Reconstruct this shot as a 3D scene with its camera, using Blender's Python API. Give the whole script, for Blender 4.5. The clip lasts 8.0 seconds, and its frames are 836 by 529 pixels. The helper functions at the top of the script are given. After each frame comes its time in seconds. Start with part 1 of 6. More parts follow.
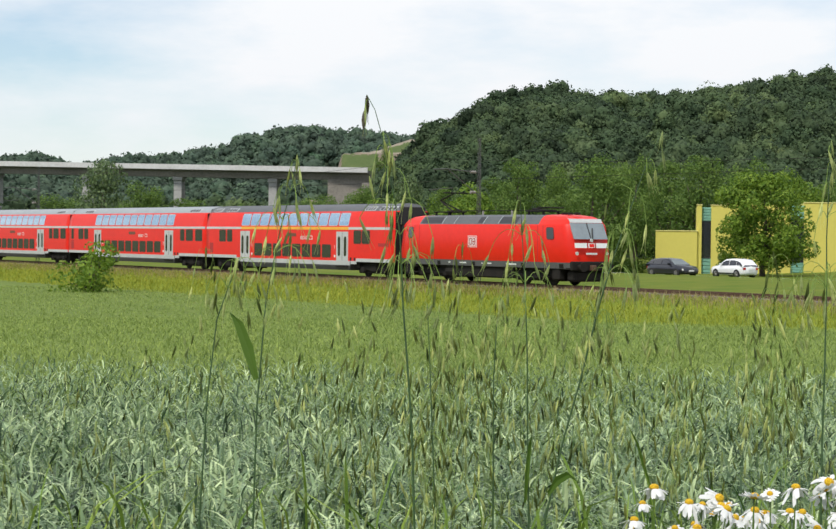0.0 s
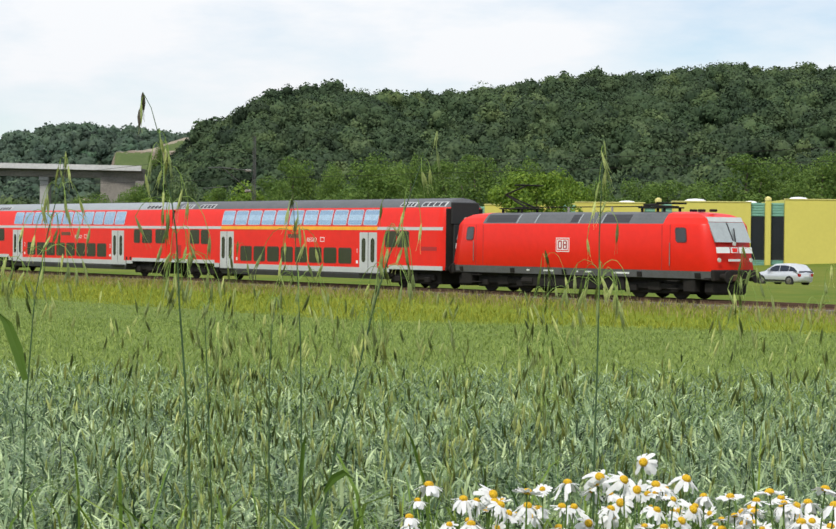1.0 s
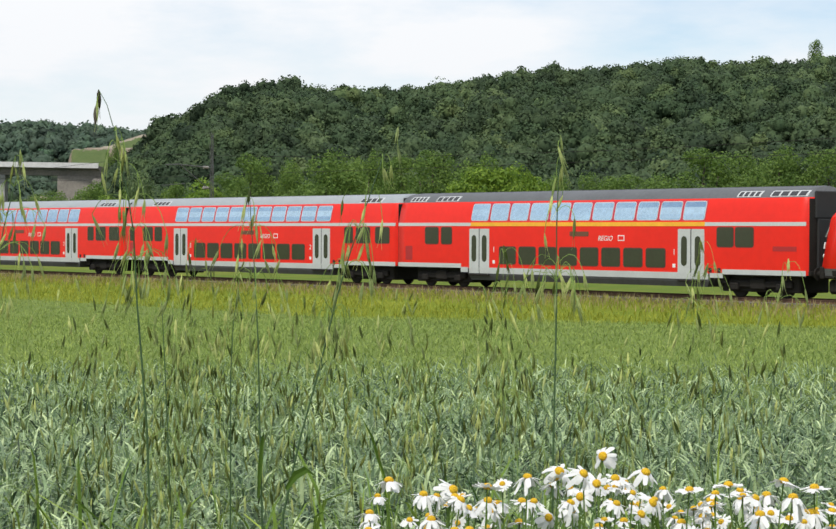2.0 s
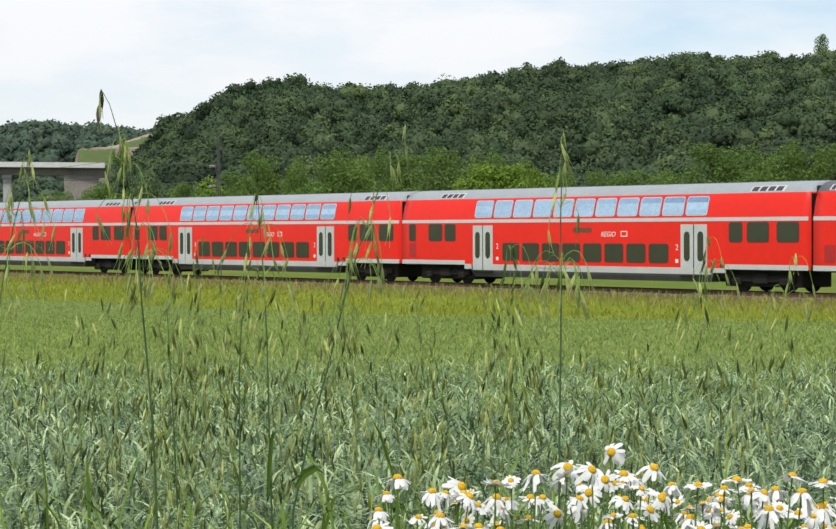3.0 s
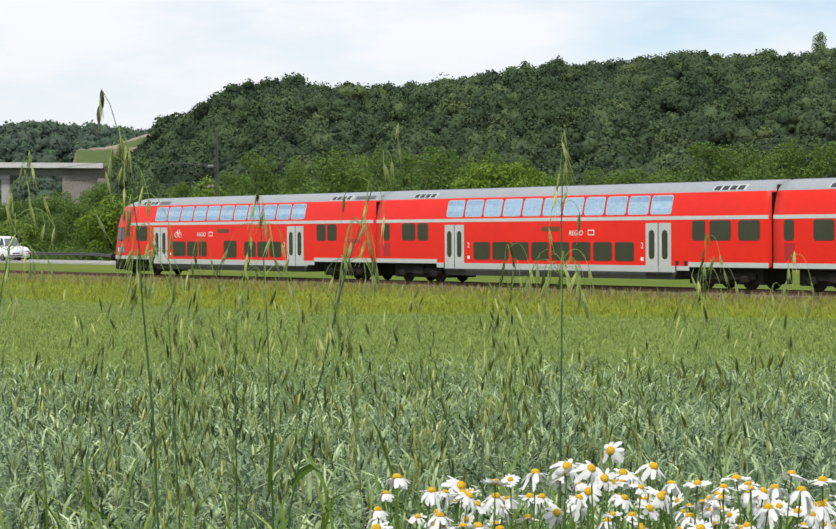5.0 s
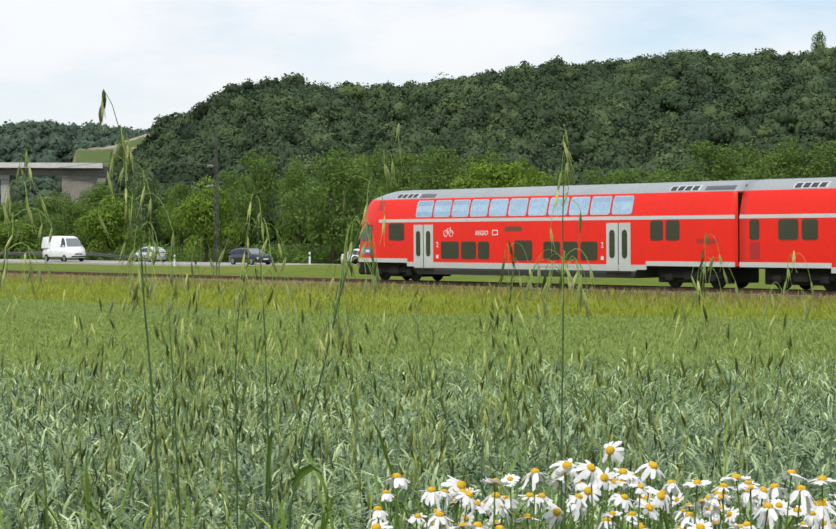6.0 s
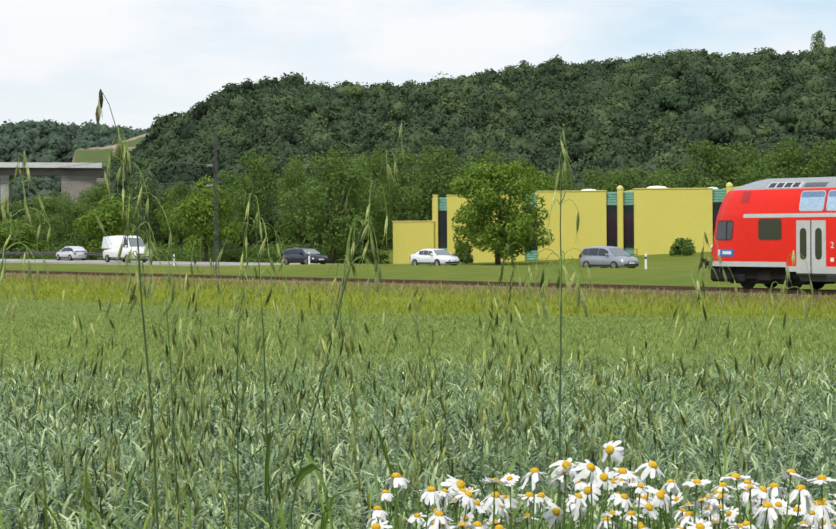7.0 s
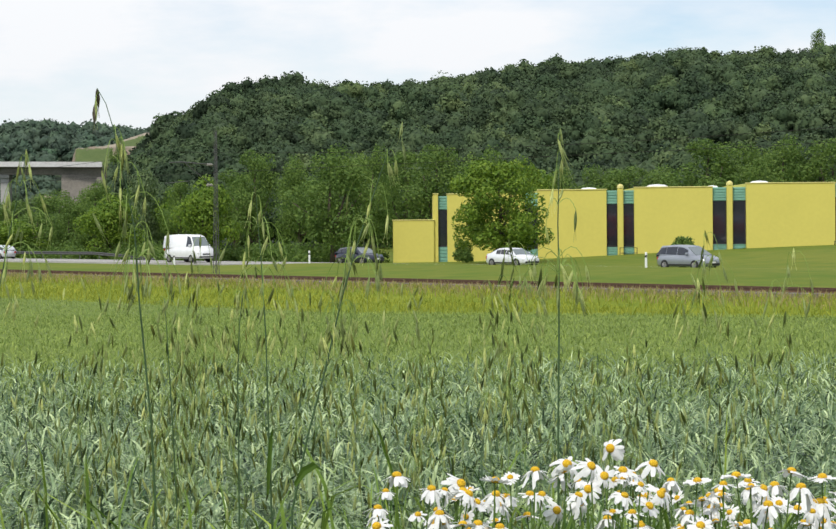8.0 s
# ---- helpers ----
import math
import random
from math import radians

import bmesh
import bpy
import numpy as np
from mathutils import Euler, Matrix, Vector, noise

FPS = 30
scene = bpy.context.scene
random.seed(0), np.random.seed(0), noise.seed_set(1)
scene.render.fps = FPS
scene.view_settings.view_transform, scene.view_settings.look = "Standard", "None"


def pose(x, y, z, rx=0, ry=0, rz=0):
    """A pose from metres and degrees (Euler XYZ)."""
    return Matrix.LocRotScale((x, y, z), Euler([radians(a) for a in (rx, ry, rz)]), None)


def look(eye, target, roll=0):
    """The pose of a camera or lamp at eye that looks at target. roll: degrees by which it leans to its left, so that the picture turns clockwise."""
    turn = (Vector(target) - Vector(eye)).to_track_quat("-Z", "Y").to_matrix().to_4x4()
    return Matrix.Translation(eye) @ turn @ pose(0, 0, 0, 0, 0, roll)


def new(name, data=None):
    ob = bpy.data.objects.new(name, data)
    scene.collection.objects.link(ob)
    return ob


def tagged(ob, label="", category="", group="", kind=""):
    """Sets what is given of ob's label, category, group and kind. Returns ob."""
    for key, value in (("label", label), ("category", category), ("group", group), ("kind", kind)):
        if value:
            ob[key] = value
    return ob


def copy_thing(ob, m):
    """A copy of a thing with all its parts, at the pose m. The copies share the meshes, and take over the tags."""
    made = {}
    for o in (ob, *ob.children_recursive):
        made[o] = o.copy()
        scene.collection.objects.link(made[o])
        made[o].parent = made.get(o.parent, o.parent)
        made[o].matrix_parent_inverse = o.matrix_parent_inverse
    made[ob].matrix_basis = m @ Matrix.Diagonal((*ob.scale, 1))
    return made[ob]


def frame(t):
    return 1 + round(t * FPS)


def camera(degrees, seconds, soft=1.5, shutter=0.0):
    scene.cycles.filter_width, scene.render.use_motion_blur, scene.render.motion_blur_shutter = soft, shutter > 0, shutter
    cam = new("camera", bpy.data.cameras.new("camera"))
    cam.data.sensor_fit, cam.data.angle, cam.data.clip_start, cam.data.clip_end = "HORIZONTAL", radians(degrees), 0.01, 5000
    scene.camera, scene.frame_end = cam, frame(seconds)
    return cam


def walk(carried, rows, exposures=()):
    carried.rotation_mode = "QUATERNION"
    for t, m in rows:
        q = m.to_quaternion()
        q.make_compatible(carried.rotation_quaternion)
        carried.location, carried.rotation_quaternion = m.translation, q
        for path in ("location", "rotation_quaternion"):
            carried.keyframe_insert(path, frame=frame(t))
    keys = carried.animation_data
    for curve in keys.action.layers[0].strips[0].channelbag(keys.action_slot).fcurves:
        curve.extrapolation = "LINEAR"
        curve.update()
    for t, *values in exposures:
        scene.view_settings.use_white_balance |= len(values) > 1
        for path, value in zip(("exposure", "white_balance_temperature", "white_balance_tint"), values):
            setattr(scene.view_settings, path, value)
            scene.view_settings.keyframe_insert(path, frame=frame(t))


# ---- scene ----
# World: x right, y ahead, z up from the rail top. The railway and the road run along TD.
EYE = (0.0, 0.0, 2.62)
TN = Vector((0.775, 0.632, 0.0)).normalized()      # across the railway, away from the viewer
TD = Vector((TN.y, -TN.x, 0.0))                    # along the railway, the way the train runs
TURN = math.degrees(math.atan2(TD.y, TD.x))

cam = camera(23.62, 8.0, soft=1.5)
PATH = [(0.0, 7.495, -0.812, -0.609), (0.5, 4.120, -0.790, -0.687), (1.0, 1.060, -0.776, -0.608),
        (1.5, -0.017, -0.827, -0.510), (3.0, 0.065, -0.969, 0.154), (3.5, 0.071, -0.976, 0.244),
        (4.0, 0.053, -0.978, 0.236), (4.5, 0.035, -0.985, 0.297), (6.0, 0.011, -1.000, 0.395),
        (6.5, 0.002, -1.007, 0.423), (7.0, -0.004, -1.011, 0.426), (7.5, -0.004, -1.009, 0.436),
        (8.0, 0.0, -1.046, 0.5)]
walk(cam, [(t, pose(*EYE, 90 + pitch, roll, yaw)) for t, yaw, pitch, roll in PATH])

# ---- sky and sun: a bright, thinly overcast day ----
world = bpy.data.worlds.new("sky")
scene.world = world
world.use_nodes = True
wt = world.node_tree
wt.nodes.clear()


def wnode(kind, **values):
    n = wt.nodes.new(kind)
    for k, v in values.items():
        n.inputs[k].default_value = v
    return n


SUN_EL, SUN_AZ = 52.0, 205.0                       # degrees; azimuth clockwise from +y
sky = wnode("ShaderNodeTexSky")
sky.sky_type, sky.sun_disc, sky.dust_density, sky.ozone_density = "NISHITA", False, 0.2, 4.0
sky.sun_elevation, sky.sun_rotation = radians(SUN_EL), radians(SUN_AZ)
scaled = wnode("ShaderNodeVectorMath")
scaled.operation = "SCALE"
scaled.inputs["Scale"].default_value = 0.12
wt.links.new(sky.outputs[0], scaled.inputs[0])
coord = wnode("ShaderNodeTexCoord")
split = wnode("ShaderNodeSeparateXYZ")
wt.links.new(coord.outputs["Generated"], split.inputs[0])
squash = wnode("ShaderNodeMapping")
squash.inputs["Scale"].default_value = (1.0, 1.0, 3.2)
squash.inputs["Location"].default_value = (3.3, 0.4, 1.0)
wt.links.new(coord.outputs["Generated"], squash.inputs[0])
cloud = wnode("ShaderNodeTexNoise", Scale=3.4, Detail=7.0, Roughness=0.56)
wt.links.new(squash.outputs[0], cloud.inputs["Vector"])
cover = wnode("ShaderNodeMapRange")
for i, v in enumerate((0.385, 0.585, 0.15, 1.0)):
    cover.inputs[i + 1].default_value = v
wt.links.new(cloud.outputs["Fac"], cover.inputs[0])
rise = wnode("ShaderNodeMapRange")                 # cloud is brighter overhead than near the horizon
for i, v in enumerate((0.0, 0.7, 0.91, 1.34)):
    rise.inputs[i + 1].default_value = v
wt.links.new(split.outputs["Z"], rise.inputs[0])
white = wnode("ShaderNodeVectorMath")
white.operation = "SCALE"
white.inputs[0].default_value = (0.98, 1.0, 1.03)
wt.links.new(rise.outputs[0], white.inputs["Scale"])
mixed = wnode("ShaderNodeMix")
mixed.data_type = "RGBA"
wt.links.new(cover.outputs[0], mixed.inputs[0])
wt.links.new(scaled.outputs[0], mixed.inputs[6])
wt.links.new(white.outputs[0], mixed.inputs[7])
back = wnode("ShaderNodeBackground", Strength=1.0)
wt.links.new(mixed.outputs[2], back.inputs[0])
wout = wnode("ShaderNodeOutputWorld")
wt.links.new(back.outputs[0], wout.inputs[0])

sun_data = bpy.data.lights.new("sun", "SUN")
sun_data.energy, sun_data.angle, sun_data.color = 2.7, radians(8), (1.0, 0.96, 0.9)
sun = new("sun", sun_data)
sx = math.sin(radians(SUN_AZ)) * math.cos(radians(SUN_EL))
sy = math.cos(radians(SUN_AZ)) * math.cos(radians(SUN_EL))
sun.matrix_world = look((sx * 50, sy * 50, 60), (0, 0, 60 - 50 * math.sin(radians(SUN_EL))))
scene.view_settings.exposure = -0.01


# ---- materials ----
def material(name, color, rough=0.6, metal=0.0, vary=0.15, scale=3.0, bump=0.0, bump_scale=40.0, second=None,
             spec=0.5, transl=0.0, islands=0.0, coat=0.0, things=0.0, tone=0.0):
    """A principled surface with two scales of variation; islands/things: how far each piece differs."""
    m = bpy.data.materials.new(name)
    m.use_nodes = True
    t = m.node_tree
    n, l = t.nodes, t.links
    p = n["Principled BSDF"]
    p.inputs["Roughness"].default_value, p.inputs["Metallic"].default_value = rough, metal
    p.inputs["Specular IOR Level"].default_value = spec
    p.inputs["Coat Weight"].default_value = coat
    geo = n.new("ShaderNodeNewGeometry")
    big = n.new("ShaderNodeTexNoise")
    big.inputs["Scale"].default_value, big.inputs["Detail"].default_value = scale, 3
    fine = n.new("ShaderNodeTexNoise")
    fine.inputs["Scale"].default_value, fine.inputs["Detail"].default_value = scale * 9, 2
    tc = n.new("ShaderNodeTexCoord")
    for tex in (big, fine):
        l.new(tc.outputs["Object"], tex.inputs["Vector"])
    add = n.new("ShaderNodeMath")
    add.operation = "ADD"
    l.new(big.outputs["Fac"], add.inputs[0])
    l.new(fine.outputs["Fac"], add.inputs[1])
    ramp = n.new("ShaderNodeMapRange")
    for i, v in enumerate((0.7, 1.3, 0.0, 1.0)):
        ramp.inputs[i + 1].default_value = v
    l.new(add.outputs[0], ramp.inputs[0])
    mix = n.new("ShaderNodeMix")
    mix.data_type = "RGBA"
    c2 = second or tuple(c * (1 - vary) for c in color)
    c1 = color if second else tuple(min(1, c * (1 + vary * 0.5)) for c in color)
    mix.inputs[6].default_value, mix.inputs[7].default_value = (*c1, 1), (*c2, 1)
    l.new(ramp.outputs[0], mix.inputs[0])
    out = mix.outputs[2]
    if islands or things:
        hsv = n.new("ShaderNodeHueSaturation")
        l.new(out, hsv.inputs["Color"])
        source = geo.outputs["Random Per Island"]
        amount = islands
        if things:
            info = n.new("ShaderNodeObjectInfo")
            source, amount = info.outputs["Random"], things
        vr = n.new("ShaderNodeMapRange")
        vr.inputs[3].default_value, vr.inputs[4].default_value = 1 - amount, 1 + amount
        l.new(source, vr.inputs[0])
        l.new(vr.outputs[0], hsv.inputs["Value"])
        hr = n.new("ShaderNodeMapRange")
        hr.inputs[3].default_value, hr.inputs[4].default_value = 0.5 + amount * 0.05, 0.5 - amount * 0.05
        l.new(source, hr.inputs[0])
        l.new(hr.outputs[0], hsv.inputs["Hue"])
        out = hsv.outputs["Color"]
    if tone:
        att = n.new("ShaderNodeAttribute")
        att.attribute_name = "tone"
        h2 = n.new("ShaderNodeHueSaturation")
        l.new(out, h2.inputs["Color"])
        for socket, lo, hi in (("Value", 1 - tone, 1 + tone), ("Hue", 0.5 + tone * 0.03, 0.5 - tone * 0.07), ("Saturation", 0.85, 1.1)):
            mr = n.new("ShaderNodeMapRange")
            mr.inputs[3].default_value, mr.inputs[4].default_value = lo, hi
            l.new(att.outputs["Fac"], mr.inputs[0])
            l.new(mr.outputs[0], h2.inputs[socket])
        out = h2.outputs["Color"]
    l.new(out, p.inputs["Base Color"])
    if bump:
        bt = n.new("ShaderNodeTexNoise")
        bt.inputs["Scale"].default_value, bt.inputs["Detail"].default_value = bump_scale, 3
        l.new(tc.outputs["Object"], bt.inputs["Vector"])
        b = n.new("ShaderNodeBump")
        b.inputs["Strength"].default_value, b.inputs["Distance"].default_value = bump, 0.02
        l.new(bt.outputs["Fac"], b.inputs["Height"])
        l.new(b.outputs[0], p.inputs["Normal"])
    if transl:
        tr = n.new("ShaderNodeBsdfTranslucent")
        l.new(out, tr.inputs["Color"])
        ms = n.new("ShaderNodeMixShader")
        ms.inputs[0].default_value = transl
        l.new(p.outputs[0], ms.inputs[1])
        l.new(tr.outputs[0], ms.inputs[2])
        l.new(ms.outputs[0], n["Material Output"].inputs[0])
    return m


SOIL = material("field_soil", (0.085, 0.105, 0.03), 0.95, scale=0.6, second=(0.045, 0.06, 0.02), bump=0.6, bump_scale=8, spec=0.03)
MEADOW = material("meadow", (0.20, 0.24, 0.035), 0.95, scale=0.25, second=(0.13, 0.18, 0.025), bump=0.8, bump_scale=14, spec=0.03)
LAWN = material("lawn", (0.16, 0.178, 0.028), 0.95, scale=0.05, second=(0.09, 0.142, 0.016), bump=0.5, bump_scale=20, spec=0.1)
WOODFLOOR = material("wood_floor", (0.035, 0.06, 0.018), 0.95, scale=0.05, second=(0.02, 0.035, 0.012))
# Dark second tone and wide spread put highlights and leaf shade into the colour.
CROP = material("cereal_leaf", (0.38, 0.50, 0.265), 0.46, scale=1.2, second=(0.048, 0.105, 0.040), transl=0.18, islands=0.85, spec=0.25)
CROPFAR = material("cereal_far", (0.28, 0.355, 0.095), 0.75, scale=0.15, second=(0.21, 0.285, 0.07), transl=0.3, islands=0.22, spec=0.12)
CANOPY = material("cereal_canopy", (0.178, 0.232, 0.058), 0.9, scale=1.6, second=(0.10, 0.145, 0.04), bump=1.0, bump_scale=9, spec=0.03)
LAWNBLADE = material("lawn_blade", (0.17, 0.19, 0.026), 0.8, scale=0.12, second=(0.10, 0.145, 0.018), transl=0.3, islands=0.12, spec=0.1)
VERGE = material("verge_grass", (0.34, 0.36, 0.05), 0.8, scale=0.12, second=(0.24, 0.29, 0.035), transl=0.3, islands=0.14, spec=0.15)
DRYGRASS = material("dry_grass", (0.42, 0.34, 0.17), 0.8, scale=0.3, second=(0.30, 0.27, 0.10), transl=0.3, islands=0.25, spec=0.15)
LEAF = material("leaf", (0.155, 0.235, 0.05), 0.65, scale=0.5, second=(0.085, 0.155, 0.034), transl=0.35, islands=0.22, spec=0.2)
LEAFLIGHT = material("leaf_light", (0.20, 0.30, 0.036), 0.6, scale=0.5, second=(0.10, 0.185, 0.022), transl=0.35, islands=0.3, spec=0.25)
LEAFGREY = material("leaf_willow", (0.14, 0.20, 0.075), 0.6, scale=0.5, second=(0.09, 0.15, 0.05), transl=0.35, islands=0.4)
# Wood leaf colours lean to blue: the haze of distance is put into them.
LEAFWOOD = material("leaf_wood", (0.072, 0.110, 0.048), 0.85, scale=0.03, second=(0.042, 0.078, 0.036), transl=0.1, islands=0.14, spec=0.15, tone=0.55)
LEAFFAR = material("leaf_far_wood_hazed", (0.080, 0.120, 0.074), 0.85, scale=0.03, second=(0.052, 0.088, 0.06), transl=0.1, islands=0.14, spec=0.2, tone=0.4)
BARK = material("bark", (0.09, 0.07, 0.05), 0.9, scale=6, bump=0.6)
OATGREEN = material("oat_green", (0.60, 0.64, 0.28), 0.55, scale=20, second=(0.36, 0.44, 0.13), transl=0.35, things=0.4, spec=0.25)
OATRIPE = material("oat_ripe", (0.165, 0.20, 0.045), 0.6, scale=20, second=(0.095, 0.13, 0.028), transl=0.25, things=0.5, spec=0.2)
OATBROWN = material("oat_brown", (0.10, 0.075, 0.045), 0.55, scale=20, second=(0.07, 0.06, 0.035), transl=0.15)
OATSTEM = material("oat_stem", (0.055, 0.11, 0.035), 0.5, scale=20, second=(0.04, 0.085, 0.025))
OATBLADE = material("oat_blade", (0.25, 0.36, 0.06), 0.6, scale=2, second=(0.15, 0.25, 0.035), transl=0.3, islands=0.4, spec=0.2)
OATBRANCH = material("oat_branch", (0.26, 0.36, 0.09), 0.55, scale=20, second=(0.15, 0.24, 0.05), spec=0.2)
OATLEAF = material("leaf", (0.12, 0.205, 0.03), 0.6, scale=0.5, second=(0.066, 0.14, 0.02), transl=0.35, islands=0.4, spec=0.3)
PETAL = material("petal", (0.86, 0.86, 0.83), 0.6, scale=60, vary=0.08, transl=0.25)
DISC = material("daisy_disc", (0.95, 0.62, 0.02), 0.8, scale=200, second=(0.85, 0.45, 0.01), bump=0.6, bump_scale=900)
RED = material("traffic_red_paint", (0.78, 0.020, 0.008), 0.38, scale=0.35, vary=0.06, spec=0.3)
REDDARK = material("dark_red_paint", (0.42, 0.02, 0.02), 0.45, scale=1.5)
LIGHTGREY = material("light_grey_paint", (0.52, 0.53, 0.52), 0.45, scale=1.2, vary=0.1)
ROOFGREY = material("roof_grey_paint", (0.30, 0.325, 0.335), 0.6, scale=0.8, vary=0.1)
ROOFDARK = material("roof_dark_grey", (0.105, 0.11, 0.115), 0.6, scale=0.8, vary=0.18)
UNDER = material("underframe_black", (0.014, 0.013, 0.012), 0.8, scale=2, second=(0.026, 0.022, 0.018), spec=0.2)
FRAMEGREY = material("frame_grey", (0.11, 0.115, 0.12), 0.6, scale=2, second=(0.08, 0.075, 0.07))
RUBBER = material("black_rubber", (0.018, 0.018, 0.018), 0.7, scale=4)
TUB = material("tub_grey", (0.06, 0.062, 0.065), 0.6, scale=2, second=(0.04, 0.038, 0.035))
CRIMSON = material("crimson_paint", (0.50, 0.022, 0.045), 0.45, scale=1.0, vary=0.08)
DISPLAY = material("display_brown", (0.15, 0.06, 0.03), 0.5, scale=4)
SEAL = material("window_seal", (0.14, 0.03, 0.028), 0.6, scale=4)
WHITEP = material("white_paint", (0.80, 0.80, 0.78), 0.4, scale=2, vary=0.08)
YELLOWP = material("yellow_stripe_paint", (0.85, 0.42, 0.02), 0.4, scale=2)
GRILLE = material("grille_dark", (0.035, 0.035, 0.04), 0.6, scale=6)
BLUEP = material("blue_sign_paint", (0.03, 0.16, 0.50), 0.4, scale=3)
STEEL = material("steel", (0.35, 0.33, 0.31), 0.35, 0.9, scale=5)
RUST = material("rusty_steel", (0.16, 0.09, 0.055), 0.75, 0.3, scale=4, second=(0.10, 0.055, 0.035))
BALLAST = material("ballast", (0.12, 0.095, 0.07), 0.95, scale=4, second=(0.06, 0.05, 0.035), bump=1.0, bump_scale=30)
SLEEPER = material("sleeper_concrete", (0.33, 0.30, 0.26), 0.9, scale=3, second=(0.24, 0.21, 0.17))
MASTMAT = material("galvanised", (0.12, 0.12, 0.115), 0.6, 0.3, scale=3, second=(0.07, 0.07, 0.065))
CONCRETE = material("concrete", (0.44, 0.43, 0.40), 0.85, scale=0.15, second=(0.33, 0.32, 0.30), bump=0.3, bump_scale=5)
ASPHALT = material("asphalt", (0.36, 0.345, 0.31), 0.9, scale=0.4, second=(0.28, 0.27, 0.25), bump=0.3, bump_scale=60)
EARTH = material("bare_earth", (0.23, 0.17, 0.12), 0.95, scale=0.12, second=(0.13, 0.115, 0.075), bump=0.5, bump_scale=1)
SPOIL = material("pale_spoil", (0.32, 0.275, 0.20), 0.95, scale=0.15, second=(0.20, 0.17, 0.115), bump=0.5, bump_scale=1)
SLOPEGRASS = material("slope_grass", (0.115, 0.145, 0.055), 0.95, scale=0.12, second=(0.075, 0.11, 0.04), bump=0.6, bump_scale=2, spec=0.05)
INSULATOR = material("insulator_glaze", (0.30, 0.28, 0.25), 0.3, scale=8)
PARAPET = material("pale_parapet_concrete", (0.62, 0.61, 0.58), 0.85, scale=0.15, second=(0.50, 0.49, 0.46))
ABUTMENT = material("darker_concrete", (0.30, 0.27, 0.23), 0.9, scale=0.15, second=(0.20, 0.18, 0.15))
YELLOWWALL = material("yellow_render", (0.62, 0.54, 0.115), 0.8, scale=0.35, vary=0.04, bump=0.05, bump_scale=50)
GREENSLAT = material("green_slat", (0.20, 0.42, 0.33), 0.55, scale=1.0, vary=0.2)
CAPMETAL = material("parapet_metal", (0.70, 0.62, 0.22), 0.5, 0.2, scale=2)


def glass(name, color, metal, rough=0.04):
    return material(name, color, rough, metal, vary=0.12, scale=0.9, spec=0.9)


PANE = glass("tinted_pane", (0.052, 0.056, 0.034), 0.0, 0.08)
# Upper panes: mirror-like, with the reflected sky's blue put into their colour.
PANESKY = glass("sky_tinted_pane", (0.46, 0.62, 0.74), 0.9, 0.12)
PANESHOP = glass("dark_pane", (0.02, 0.022, 0.03), 0.0, 0.05)
SCREEN = glass("windscreen", (0.17, 0.20, 0.20), 0.3, 0.06)
SCREENPALE = glass("pale_windscreen", (0.36, 0.40, 0.40), 0.4, 0.08)
LAMPGLASS = material("lamp_lens", (0.75, 0.75, 0.72), 0.1, 0.3, scale=20)
TAIL = material("tail_lens", (0.45, 0.02, 0.02), 0.15, scale=20)


